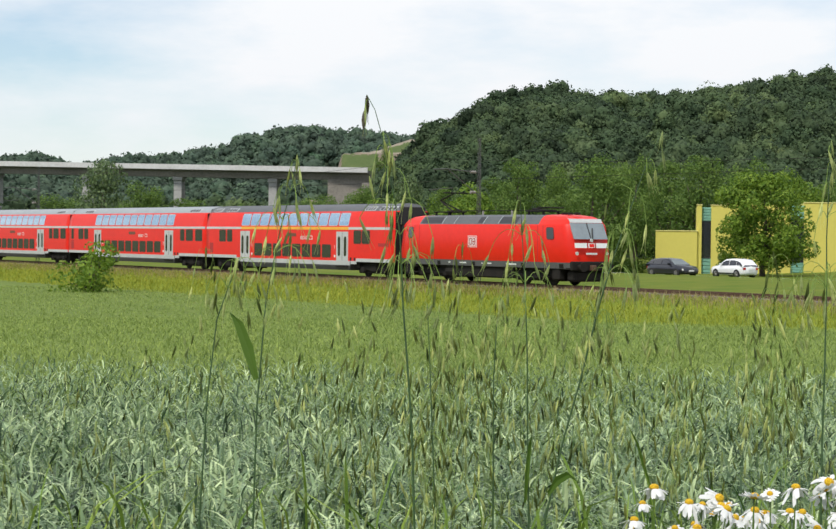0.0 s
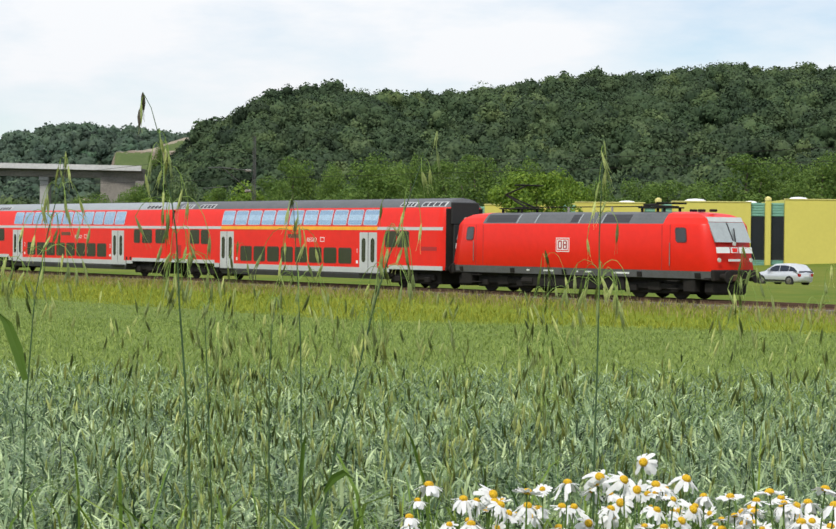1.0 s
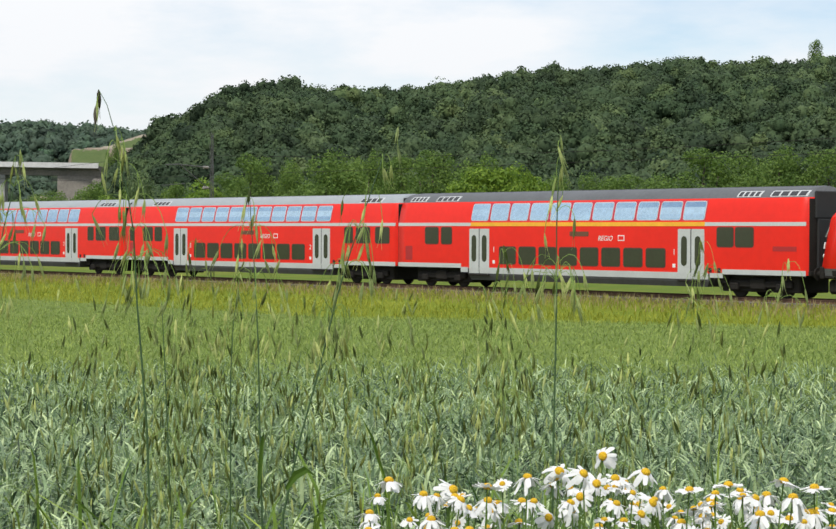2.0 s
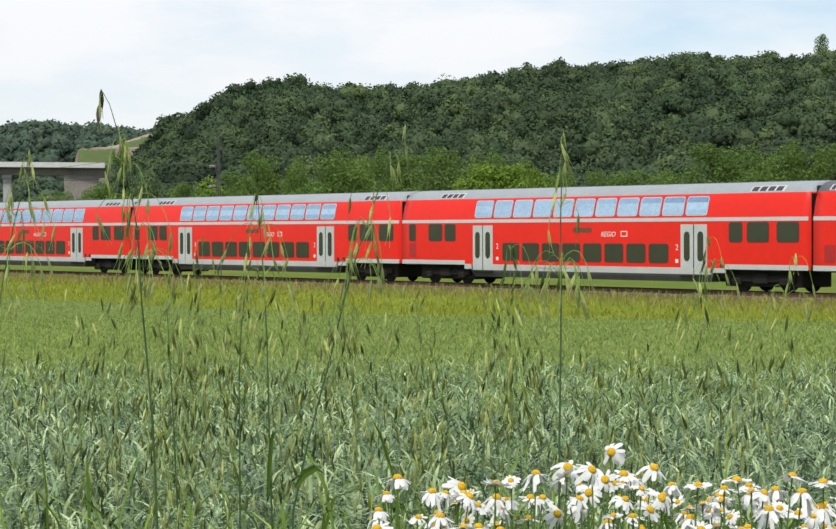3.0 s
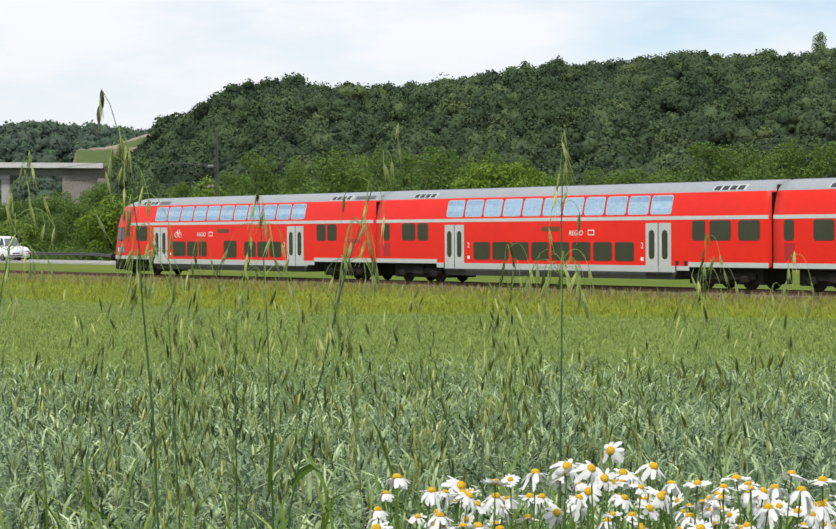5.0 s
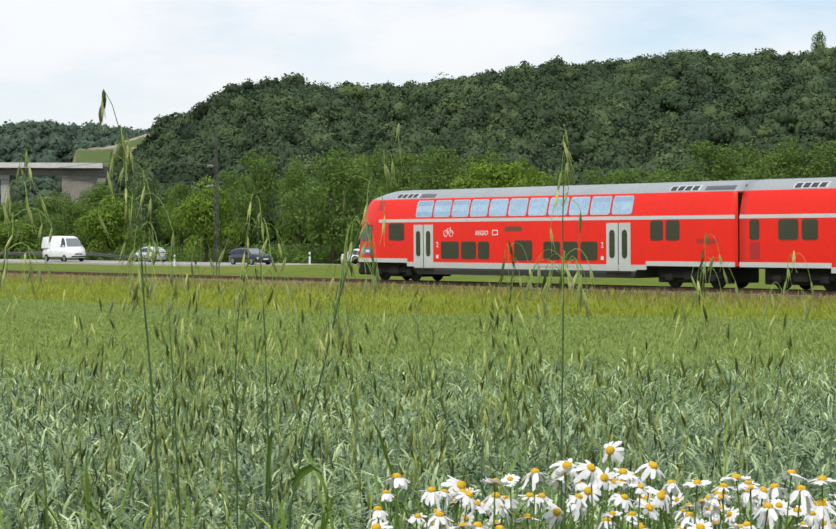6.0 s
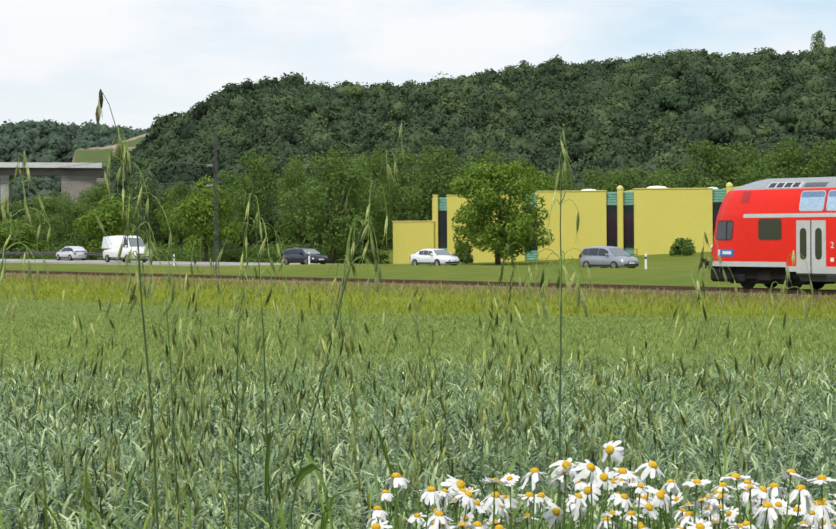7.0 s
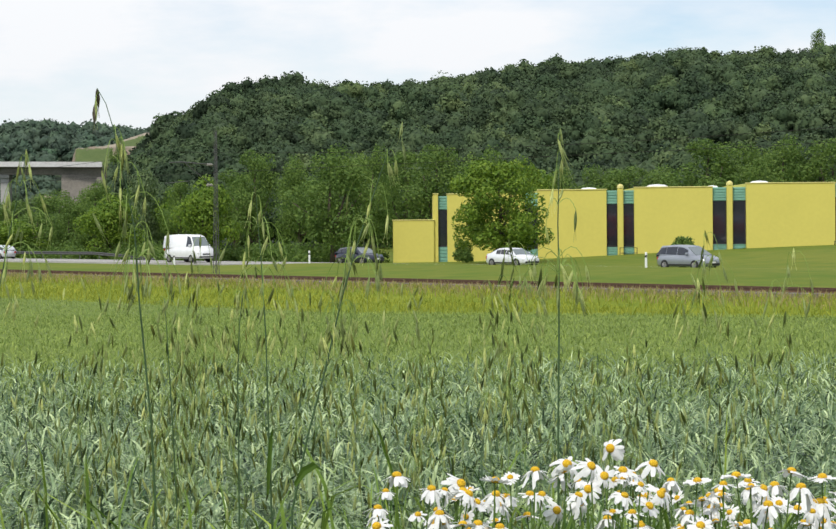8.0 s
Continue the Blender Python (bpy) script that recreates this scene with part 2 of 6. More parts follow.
# ---- mesh helpers ----
class Shape:
    """Vertices and faces gathered for one mesh."""

    def __init__(self):
        self.v, self.f = [], []

    def add(self, verts, faces):
        k = len(self.v)
        self.v += [tuple(p) for p in verts]
        self.f += [tuple(i + k for i in face) for face in faces]
        return self

    def box(self, x0, x1, y0, y1, z0, z1, c=0.012):
        """A box with chamfered edges."""
        c = min(c, (x1 - x0) / 3, (y1 - y0) / 3, (z1 - z0) / 3)
        bm = bmesh.new()
        bmesh.ops.create_cube(bm, size=1, matrix=Matrix.Translation(((x0 + x1) / 2, (y0 + y1) / 2, (z0 + z1) / 2)) @ Matrix.Diagonal((x1 - x0, y1 - y0, z1 - z0, 1)))
        if c > 0.0005:
            bmesh.ops.bevel(bm, geom=bm.edges[:], offset=c, segments=1, affect="EDGES")
        bm.verts.index_update()
        self.add([v.co for v in bm.verts], [[v.index for v in f.verts] for f in bm.faces])
        bm.free()
        return self

    def tube(self, points, radii, n=8, cap=True):
        """A round tube along points."""
        pts = [Vector(p) for p in points]
        rings, k = [], len(self.v)
        for i, p in enumerate(pts):
            a = (pts[min(i + 1, len(pts) - 1)] - pts[max(i - 1, 0)]).normalized()
            s = a.cross(Vector((0.3, 0.9, 0.31))).normalized()
            q = a.cross(s)
            r = radii[i] if isinstance(radii, (list, tuple)) else radii
            rings.append([p + (s * math.cos(2 * math.pi * j / n) + q * math.sin(2 * math.pi * j / n)) * r for j in range(n)])
        for ring in rings:
            self.v += [tuple(p) for p in ring]
        for i in range(len(pts) - 1):
            for j in range(n):
                self.f.append((k + i * n + j, k + i * n + (j + 1) % n, k + (i + 1) * n + (j + 1) % n, k + (i + 1) * n + j))
        if cap:
            self.f.append(tuple(k + j for j in reversed(range(n))))
            self.f.append(tuple(k + (len(pts) - 1) * n + j for j in range(n)))
        return self

    def wheel(self, x, y, z, r, w, n=20):
        """A disc with its axle along y."""
        prof = [(r * 0.93, -w / 2), (r, -w / 3), (r, w / 3), (r * 0.93, w / 2)]
        k = len(self.v)
        for pr, py in prof:
            for j in range(n):
                a = 2 * math.pi * j / n
                self.v.append((x + pr * math.cos(a), y + py, z + pr * math.sin(a)))
        for i in range(3):
            for j in range(n):
                self.f.append((k + i * n + j, k + i * n + (j + 1) % n, k + (i + 1) * n + (j + 1) % n, k + (i + 1) * n + j))
        self.f.append(tuple(k + j for j in range(n)))
        self.f.append(tuple(k + 3 * n + j for j in reversed(range(n))))
        return self

    def mesh(self, name, smooth=False):
        me = bpy.data.meshes.new(name)
        me.from_pydata(self.v, [], self.f)
        bm = bmesh.new()
        bm.from_mesh(me)
        bmesh.ops.recalc_face_normals(bm, faces=bm.faces[:])
        bm.to_mesh(me)
        bm.free()
        if smooth:
            me.shade_smooth()
        return me


def part(name, shape, mat, parent=None, label="", smooth=False):
    me = shape if isinstance(shape, bpy.types.Mesh) else shape.mesh(name, smooth)
    if not me.materials:
        me.materials.append(mat)
    ob = new(name, me)
    ob.parent = parent
    return tagged(ob, label)


def empty(name, label, category, group="", kind=""):
    ob = new(name)
    ob.empty_display_size = 0.2
    return tagged(ob, label, category, group, kind)


def fast_mesh(name, verts, faces, mat, smooth=False):
    """A mesh from numpy arrays: verts (n, 3) and a list of face arrays (m, k)."""
    me = bpy.data.meshes.new(name)
    me.vertices.add(len(verts))
    me.vertices.foreach_set("co", np.ascontiguousarray(verts, dtype=np.float32).ravel())
    loops = np.concatenate([f.ravel() for f in faces]).astype(np.int32)
    sizes = np.concatenate([np.full(len(f), f.shape[1]) for f in faces]).astype(np.int32)
    me.loops.add(len(loops))
    me.loops.foreach_set("vertex_index", loops)
    me.polygons.add(len(sizes))
    me.polygons.foreach_set("loop_start", np.concatenate(([0], np.cumsum(sizes)[:-1])).astype(np.int32))
    me.update(calc_edges=True)
    me.validate()
    if smooth:
        me.shade_smooth()
    for m in (mat if isinstance(mat, list) else [mat]):
        me.materials.append(m)
    return me


# ---- the ground ----
def smooth(x, a, b):
    t = np.clip((x - a) / (b - a), 0, 1)
    return t * t * (3 - 2 * t)


# Skyline as the tangent of its height, against the tangent of the bearing (in 1/1000).
NEAR_RIDGE = np.array(((-190, 0), (-175, 8), (-166, 17), (-156, 26), (-142, 38.5), (-132, 48), (-124, 54), (-116, 59.5), (-102, 70), (-97, 74.5), (-64, 78), (-33, 74.5),
                       (-9, 74.5), (12, 78.5), (47, 81.5), (68, 84), (84, 83), (104, 83), (124, 83.5), (130, 85.5), (148, 86), (190, 85), (230, 88), (400, 75)))
FAR_RIDGE = np.array(((-420, 30), (-341, 38), (-330, 40), (-316, 35), (-306, 34), (-287, 38), (-260, 40), (-228, 44.5), (-223, 48.5),
                      (-199, 54), (-180, 53), (-159, 51), (-135, 50), (0, 50), (400, 50)))


def ground_z(x, y):
    x, y = np.asarray(x, float), np.asarray(y, float)
    r = np.hypot(x, y)
    p = x * TN.x + y * TN.y
    field = 1.62 - 0.47 * smooth(r, 3.3, 5.2) - 0.0315 * np.clip(r - 5, 0, 78)
    field = np.where(y < 0, 1.62, field)
    z = field + (-0.85 - field) * smooth(p, 50, 57)
    along_ = x * TD.x + y * TD.y
    z = z + 0.52 * smooth(p, 57, 62.2) - 0.30 * smooth(p, 67, 72)
    z = z + (0.14 + 0.34 * smooth(along_, -150, -128)) * smooth(p, 74, 94)
    z = z - (0.10 + 0.2 * smooth(along_, -150, -128)) * smooth(p, 97, 108)
    z = z + (1.15 * smooth(x, 2, 42) + 2.0 * smooth(x, 30, 120)) * smooth(p, 104, 128)
    b = np.clip(np.where(y > 1, x / np.maximum(y, 1), np.sign(x) * 9), -0.42, 0.4) * 1000
    near = np.interp(b, NEAR_RIDGE[:, 0], NEAR_RIDGE[:, 1]) / 1000 * 820
    far = np.interp(b, FAR_RIDGE[:, 0], FAR_RIDGE[:, 1]) / 1000 * 1500
    ry = np.maximum(y, r * 0.6)
    hill = np.maximum(np.maximum(near - 13, 0) * smooth(ry, 360, 830), np.maximum(far - 9, 0) * smooth(ry, 880, 1520))
    return z + hill


def build_ground():
    rings = np.concatenate((np.linspace(0.4, 8, 20), np.geomspace(8.4, 60, 50), np.linspace(61, 135, 75), np.geomspace(137, 1700, 110), np.geomspace(1800, 4800, 8)))
    bear = np.radians(np.concatenate((np.arange(-22, 15, 0.3), np.arange(15, 338, 3.0))))
    rr, bb = np.meshgrid(rings, bear, indexing="ij")
    x, y = rr * np.sin(bb), rr * np.cos(bb)
    z = ground_z(x, y)
    nr, nb = rr.shape
    verts = np.stack((x, y, z), -1).reshape(-1, 3)
    i, j = np.meshgrid(np.arange(nr - 1), np.arange(nb), indexing="ij")
    k = (j + 1) % nb
    quads = np.stack((i * nb + j, i * nb + k, (i + 1) * nb + k, (i + 1) * nb + j), -1).reshape(-1, 4)[:, ::-1]
    centre = np.array([[0, 0, ground_z(0, 0)]])
    fan = np.stack((np.full(nb, len(verts)), (np.arange(nb) + 1) % nb, np.arange(nb)), -1)[:, ::-1]
    me = fast_mesh("ground", np.concatenate((verts, centre)), [quads, fan], [SOIL, MEADOW, LAWN, WOODFLOOR], smooth=True)
    c = np.concatenate((verts[quads].mean(1), np.tile(centre, (nb, 1))))
    p = c[:, 0] * TN.x + c[:, 1] * TN.y
    slot = np.where(p > 51, 1, 0)
    slot = np.where(p > 67, 2, slot)
    slot = np.where(np.hypot(c[:, 0], c[:, 1]) > 330, 3, slot)
    me.polygons.foreach_set("material_index", slot.astype(np.int32))
    tagged(new("ground", me), "green farmland rising to wooded hills", kind="structure")


build_ground()


def at(s, p, z=0.0):
    """A place by metres along and across the railway."""
    q = TD * s + TN * p
    return Vector((q.x, q.y, z))


def bearing(px, dist):
    """x and y at a depth, for a tangent of the bearing counted in 1/3750."""
    return (px - 784) / 3750 * dist, dist


# ---- railway ----
RAIL_P = 64.6


def build_track():
    s0, s1 = -330, 60
    bed = Shape()
    prof = [(-3.2, -1.0), (-2.4, -0.5), (-1.55, -0.2), (1.55, -0.2), (2.4, -0.5), (3.2, -1.0)]
    n = 130
    for i in range(n + 1):
        s = s0 + (s1 - s0) * i / n
        for q, z in prof:
            bed.v.append(tuple(at(s, RAIL_P + q + random.uniform(-0.08, 0.08), z + random.uniform(-0.03, 0.03))))
    for i in range(n):
        for j in range(5):
            bed.f.append((i * 6 + j, i * 6 + j + 1, i * 6 + j + 7, i * 6 + j + 6))
    tagged(part("track_bed", bed, BALLAST), "brown stone ballast of a single railway line", kind="structure")
    for side in (-0.75, 0.75):
        rail = Shape()
        sec = [(-0.07, -0.16), (0.07, -0.16), (0.07, -0.145), (0.012, -0.12), (0.012, -0.045), (0.036, -0.035), (0.036, 0), (-0.036, 0), (-0.036, -0.035), (-0.012, -0.045), (-0.012, -0.12), (-0.07, -0.145)]
        for s in (s0, s1):
            rail.v += [tuple(at(s, RAIL_P + side + q, z)) for q, z in sec]
        rail.f = [(i, (i + 1) % 12, 12 + (i + 1) % 12, 12 + i) for i in range(12)] + [tuple(range(12)), tuple(range(12, 24))]
        tagged(part("rail", rail, RUST), "worn brown steel rail on the sleepers", kind="structure")
    sl = Shape()
    for i in range(640):
        s = s0 + 4 + i * 0.6
        k = len(sl.v)
        for ds in (-0.13, 0.13):
            for q, z in ((-1.3, -0.25), (-1.3, -0.165), (1.3, -0.165), (1.3, -0.25)):
                sl.v.append(tuple(at(s + ds, RAIL_P + q, z)))
        sl.f += [(k, k + 1, k + 2, k + 3), (k + 4, k + 7, k + 6, k + 5), (k + 1, k + 5, k + 6, k + 2), (k, k + 4, k + 5, k + 1), (k + 3, k + 2, k + 6, k + 7)]
    tagged(part("sleepers", sl, SLEEPER), "weathered concrete sleepers under the rails", "railway sleepers", kind="stuff")


build_track()


def build_mast(s, h=8.75):
    """A lattice catenary mast with two cantilever arms."""
    m = empty("catenary_mast", "grey lattice steel catenary mast beside the track", "catenary mast", "catenary masts")
    m.matrix_basis = Matrix.Translation(at(s, RAIL_P + 3.5, -0.75)) @ pose(0, 0, 0, 0, 0, TURN)
    h += 0.75
    for sx_ in (-1, 1):
        for sy_ in (-1, 1):
            sh = Shape().tube([(sx_ * 0.14, sy_ * 0.14, 0), (sx_ * 0.08, sy_ * sy_ * 0.08, h)], 0.02, 4)
            part("leg", sh, MASTMAT, m)
    lace = Shape()
    k = 13
    for i in range(k):
        for a, b in (((-1, -1), (1, -1)), ((1, -1), (1, 1)), ((1, 1), (-1, 1)), ((-1, 1), (-1, -1))):
            z0, z1 = h * i / k, h * (i + 1) / k
            w0, w1 = 0.14 - 0.06 * i / k, 0.14 - 0.06 * (i + 1) / k
            if i % 2:
                a, b = b, a
            lace.tube([(a[0] * w0, a[1] * w0, z0), (b[0] * w1, b[1] * w1, z1)], 0.008, 4, False)
    part("lacing", lace, MASTMAT, m)
    part("footing", Shape().box(-0.4, 0.4, -0.4, 0.4, -0.5, 0.15), CONCRETE, m, "concrete footing")
    arm = Shape().tube([(0, -0.1, 7.35), (0, -2.4, 7.5), (0, -3.3, 7.45)], 0.04, 6)
    arm.tube([(0, -0.1, 6.0), (0, -2.2, 7.45)], 0.035, 6).tube([(0, -1.9, 6.35), (0, -3.6, 6.2)], 0.025, 6)
    part("cantilever_arm", arm, MASTMAT, m)
    for z in (7.36, 6.12):
        pts, rad = [], []
        for i in range(5):
            y = -0.22 - i * 0.08
            pts += [(0, y, z), (0, y - 0.02, z), (0, y - 0.05, z), (0, y - 0.055, z)]
            rad += [0.045, 0.09, 0.09, 0.045]
        part("insulator", Shape().tube(pts, rad, 8), INSULATOR, m, "ribbed grey insulator")
    return m


MASTS = (-178.0, -103.2, -28.0)
for s in MASTS:
    build_mast(s)
for name, zz, sag in (("contact_wire", 5.95, 0.0), ("carrier_wire", 7.35, 0.9)):
    pts = []
    for a, b in zip((-330,) + MASTS, MASTS + (60,)):
        for i in range(12):
            f = i / 12
            pts.append(at(a + (b - a) * f, RAIL_P, zz - sag * 4 * f * (1 - f)))
    tagged(part(name, Shape().tube(pts, 0.011, 4, False), UNDER), "thin dark overhead wire above the track", "overhead wire")


# ---- the train ----
class Hull:
    """A car body given by its half width over the height, with raked or flat ends."""

    def __init__(self, prof, u0, u1, rear=None, front=None, taper=0.0):
        self.z = [p[0] for p in prof]
        self.w = [p[1] for p in prof]
        self.u0, self.u1, self.rear, self.front, self.taper = u0, u1, rear, front, taper

    def half(self, z):
        return float(np.interp(z, self.z, self.w))

    def ends(self, z):
        a = self.u0 + (float(np.interp(z, self.rear[0], self.rear[1])) if self.rear else 0)
        b = self.u1 - (float(np.interp(z, self.front[0], self.front[1])) if self.front else 0)
        return a, b

    def width(self, u, z):
        w = self.half(z)
        a, b = self.ends(z)
        if self.rear and u < a + 2.2:
            w *= 1 - self.taper * ((a + 2.2 - max(u, a)) / 2.2) ** 2
        if self.front and u > b - 2.2:
            w *= 1 - self.taper * ((min(u, b) - b + 2.2) / 2.2) ** 2
        return w

    def band(self, z0, z1, cap=False, u0=None, u1=None):
        """The body's skin between two heights, both sides, closed over the top where it is the roof."""
        zs = sorted({z0, z1, *[z for z in self.z if z0 < z < z1]})
        sh = Shape()
        fr = (0, 0.25, 0.5, 0.75, 1.0)
        rows = []
        for z in zs:
            a, b = self.ends(z)
            a, b = (a if u0 is None else max(a, u0)), (b if u1 is None else min(b, u1))
            sp = min(2.2, (b - a) / 2.01)
            us = [a + sp * f for f in fr] + [b - sp * f for f in reversed(fr)]
            row = [(u, -self.width(u, z), z) for u in us] + [(u, self.width(u, z), z) for u in reversed(us)]
            rows.append(row)
        n = len(rows[0])
        for row in rows:
            sh.v += row
        for i in range(len(rows) - 1):
            for j in range(n):
                sh.f.append((i * n + j, i * n + (j + 1) % n, (i + 1) * n + (j + 1) % n, (i + 1) * n + j))
        if cap:
            k = (len(rows) - 1) * n
            h = n // 2
            for j in range(h - 1):
                sh.f.append((k + j, k + j + 1, k + n - 2 - j, k + n - 1 - j))
        return sh

    def panel(self, u0, u1, z0, z1, side, off=0.012, radius=0.0, lean=0.0):
        """A plate that follows the skin and stands proud of it; lean shifts its upper edge along."""
        zs = {z0, z1, *[z for z in self.z if z0 < z < z1]}
        if radius:
            for f in (0.3, 1.0):
                zs |= {z0 + radius * f, z1 - radius * f}
        sh = Shape()
        zs = sorted(zs)
        for z in zs:
            dz = min(z - z0, z1 - z)
            cut = radius - math.sqrt(max(radius ** 2 - (radius - dz) ** 2, 0)) if radius and dz < radius else 0
            sl = lean * (z - z0) / (z1 - z0)
            a, b = u0 + cut + sl, u1 - cut + sl
            m = max(2, int((u1 - u0) / 0.7)) if self.rear and self.taper else 2
            us = [a + (b - a) * i / m for i in range(m + 1)]
            for o in (off, -0.02):
                sh.v += [(u, side * (self.width(u, z) + o), z) for u in us]
        w = m + 1
        for i in range(len(zs) - 1):
            k = i * 2 * w
            for j in range(m):
                sh.f.append((k + j, k + j + 1, k + j + 1 + 2 * w, k + j + 2 * w))
            sh.f.append((k, k + 2 * w, k + 3 * w, k + w))
            sh.f.append((k + m, k + w + m, k + 3 * w + m, k + 2 * w + m))
        for e in (0, (len(zs) - 1) * 2 * w):
            sh.f += [(e + j, e + j + 1, e + w + j + 1, e + w + j) for j in range(m)]
        return sh


def window(hull, u0, u1, z0, z1, side, parent, mat, lean=0.0, name="window", edge=None):
    f = part(name, hull.panel(u0 - 0.035, u1 + 0.035, z0 - 0.035, z1 + 0.035, side, 0.008, 0.12, lean), edge or SEAL, parent)
    part("pane", hull.panel(u0, u1, z0, z1, side, 0.014, 0.09, lean), mat, f)
    return f


def double_door(hull, u0, u1, z0, z1, side, parent):
    mid = (u0 + u1) / 2
    for a, b in ((u0, mid - 0.03), (mid + 0.03, u1)):
        leaf = part("door_leaf", hull.panel(a, b, z0, z1, side, 0.02, 0.03), LIGHTGREY, parent, "light grey door leaf")
        part("pane", hull.panel((a + b) / 2 - 0.17, (a + b) / 2 + 0.17, z0 + 0.55, z1 - 0.3, side, 0.028, 0.16), PANE, leaf)
    part("door_seal", hull.panel(mid - 0.03, mid + 0.03, z0, z1, side, 0.01), RUBBER, parent)
    part("step", Shape().box(u0, u1, side * 1.36 - 0.08, side * 1.36 + 0.08, z0 - 0.12, z0 - 0.04), UNDER, parent)


def bogie(u, parent, base=2.5, r=0.46):
    b = Shape().box(u - base / 2 - 0.55, u + base / 2 + 0.55, -1.1, -0.92, 0.42, 0.72, 0.05)
    b.box(u - base / 2 - 0.55, u + base / 2 + 0.55, 0.92, 1.1, 0.42, 0.72, 0.05).box(u - 0.4, u + 0.4, -1.15, 1.15, 0.35, 0.8, 0.05)
    for e in (-1, 1):
        for w in (-base / 2, base / 2):
            b.box(u + w - 0.22, u + w + 0.22, e * 1.08 - 0.12, e * 1.08 + 0.12, 0.3, 0.62, 0.05)
    o = part("bogie", b, UNDER, parent)
    part("bogie_shroud", Shape().box(u - 2.1, u + 2.1, -0.95, 0.95, 0.24, 0.97, 0.05), UNDER, o)
    for w in (-base / 2, base / 2):
        for e in (-0.72, 0.72):
            part("wheel", Shape().wheel(u + w, e, r, r, 0.13, 24), UNDER, o)
        part("axle", Shape().tube([(u + w, -0.75, r), (u + w, 0.75, r)], 0.08, 8), UNDER, o)


def bars(hull, u0, u1, z0, z1, side, parent, mat=WHITEP, off=0.012, name="lettering", label=""):
    return part(name, hull.panel(u0, u1, z0, z1, side, off), mat, parent, label)


def words(text, u, z, size, side, hull, parent, mat=WHITEP, slant=0.0):
    c = bpy.data.curves.new("lettering", "FONT")
    c.body, c.size, c.extrude, c.shear = text, size, 0.004, slant
    c.align_x = "LEFT"
    ob = new("lettering", c)
    dg = bpy.context.evaluated_depsgraph_get()
    me = bpy.data.meshes.new_from_object(ob.evaluated_get(dg))
    bpy.data.objects.remove(ob)
    me.materials.clear()
    me.materials.append(mat)
    y = side * (hull.half(z + size / 2) + 0.014)
    m = Matrix.Translation((u, y, z)) @ (pose(0, 0, 0, 90, 0, 0) if side < 0 else pose(0, 0, 0, 90, 0, 180))
    me.transform(m)
    o = new("lettering", me)
    o.parent = parent
    return o


PROF = [(0.40, 1.30), (0.62, 1.37), (0.98, 1.39), (1.2, 1.39), (3.0, 1.39), (3.16, 1.375), (3.26, 1.35), (3.5, 1.305), (3.8, 1.235), (4.06, 1.15), (4.16, 1.10),
        (4.3, 0.99), (4.42, 0.84), (4.52, 0.63), (4.59, 0.36), (4.63, 0.05)]


def roof_vents(hull, spans, parent):
    for side in (-1, 1):
        for a, b in spans:
            g = part("roof_vent", hull.panel(a, b, 4.20, 4.45, side, 0.012), LIGHTGREY, parent)
            n = 4
            w = (b - a - 0.1) / n
            for i in range(n):
                part("grille", hull.panel(a + 0.08 + i * w, a + (i + 1) * w - 0.02, 4.23, 4.42, side, 0.02), GRILLE, g)


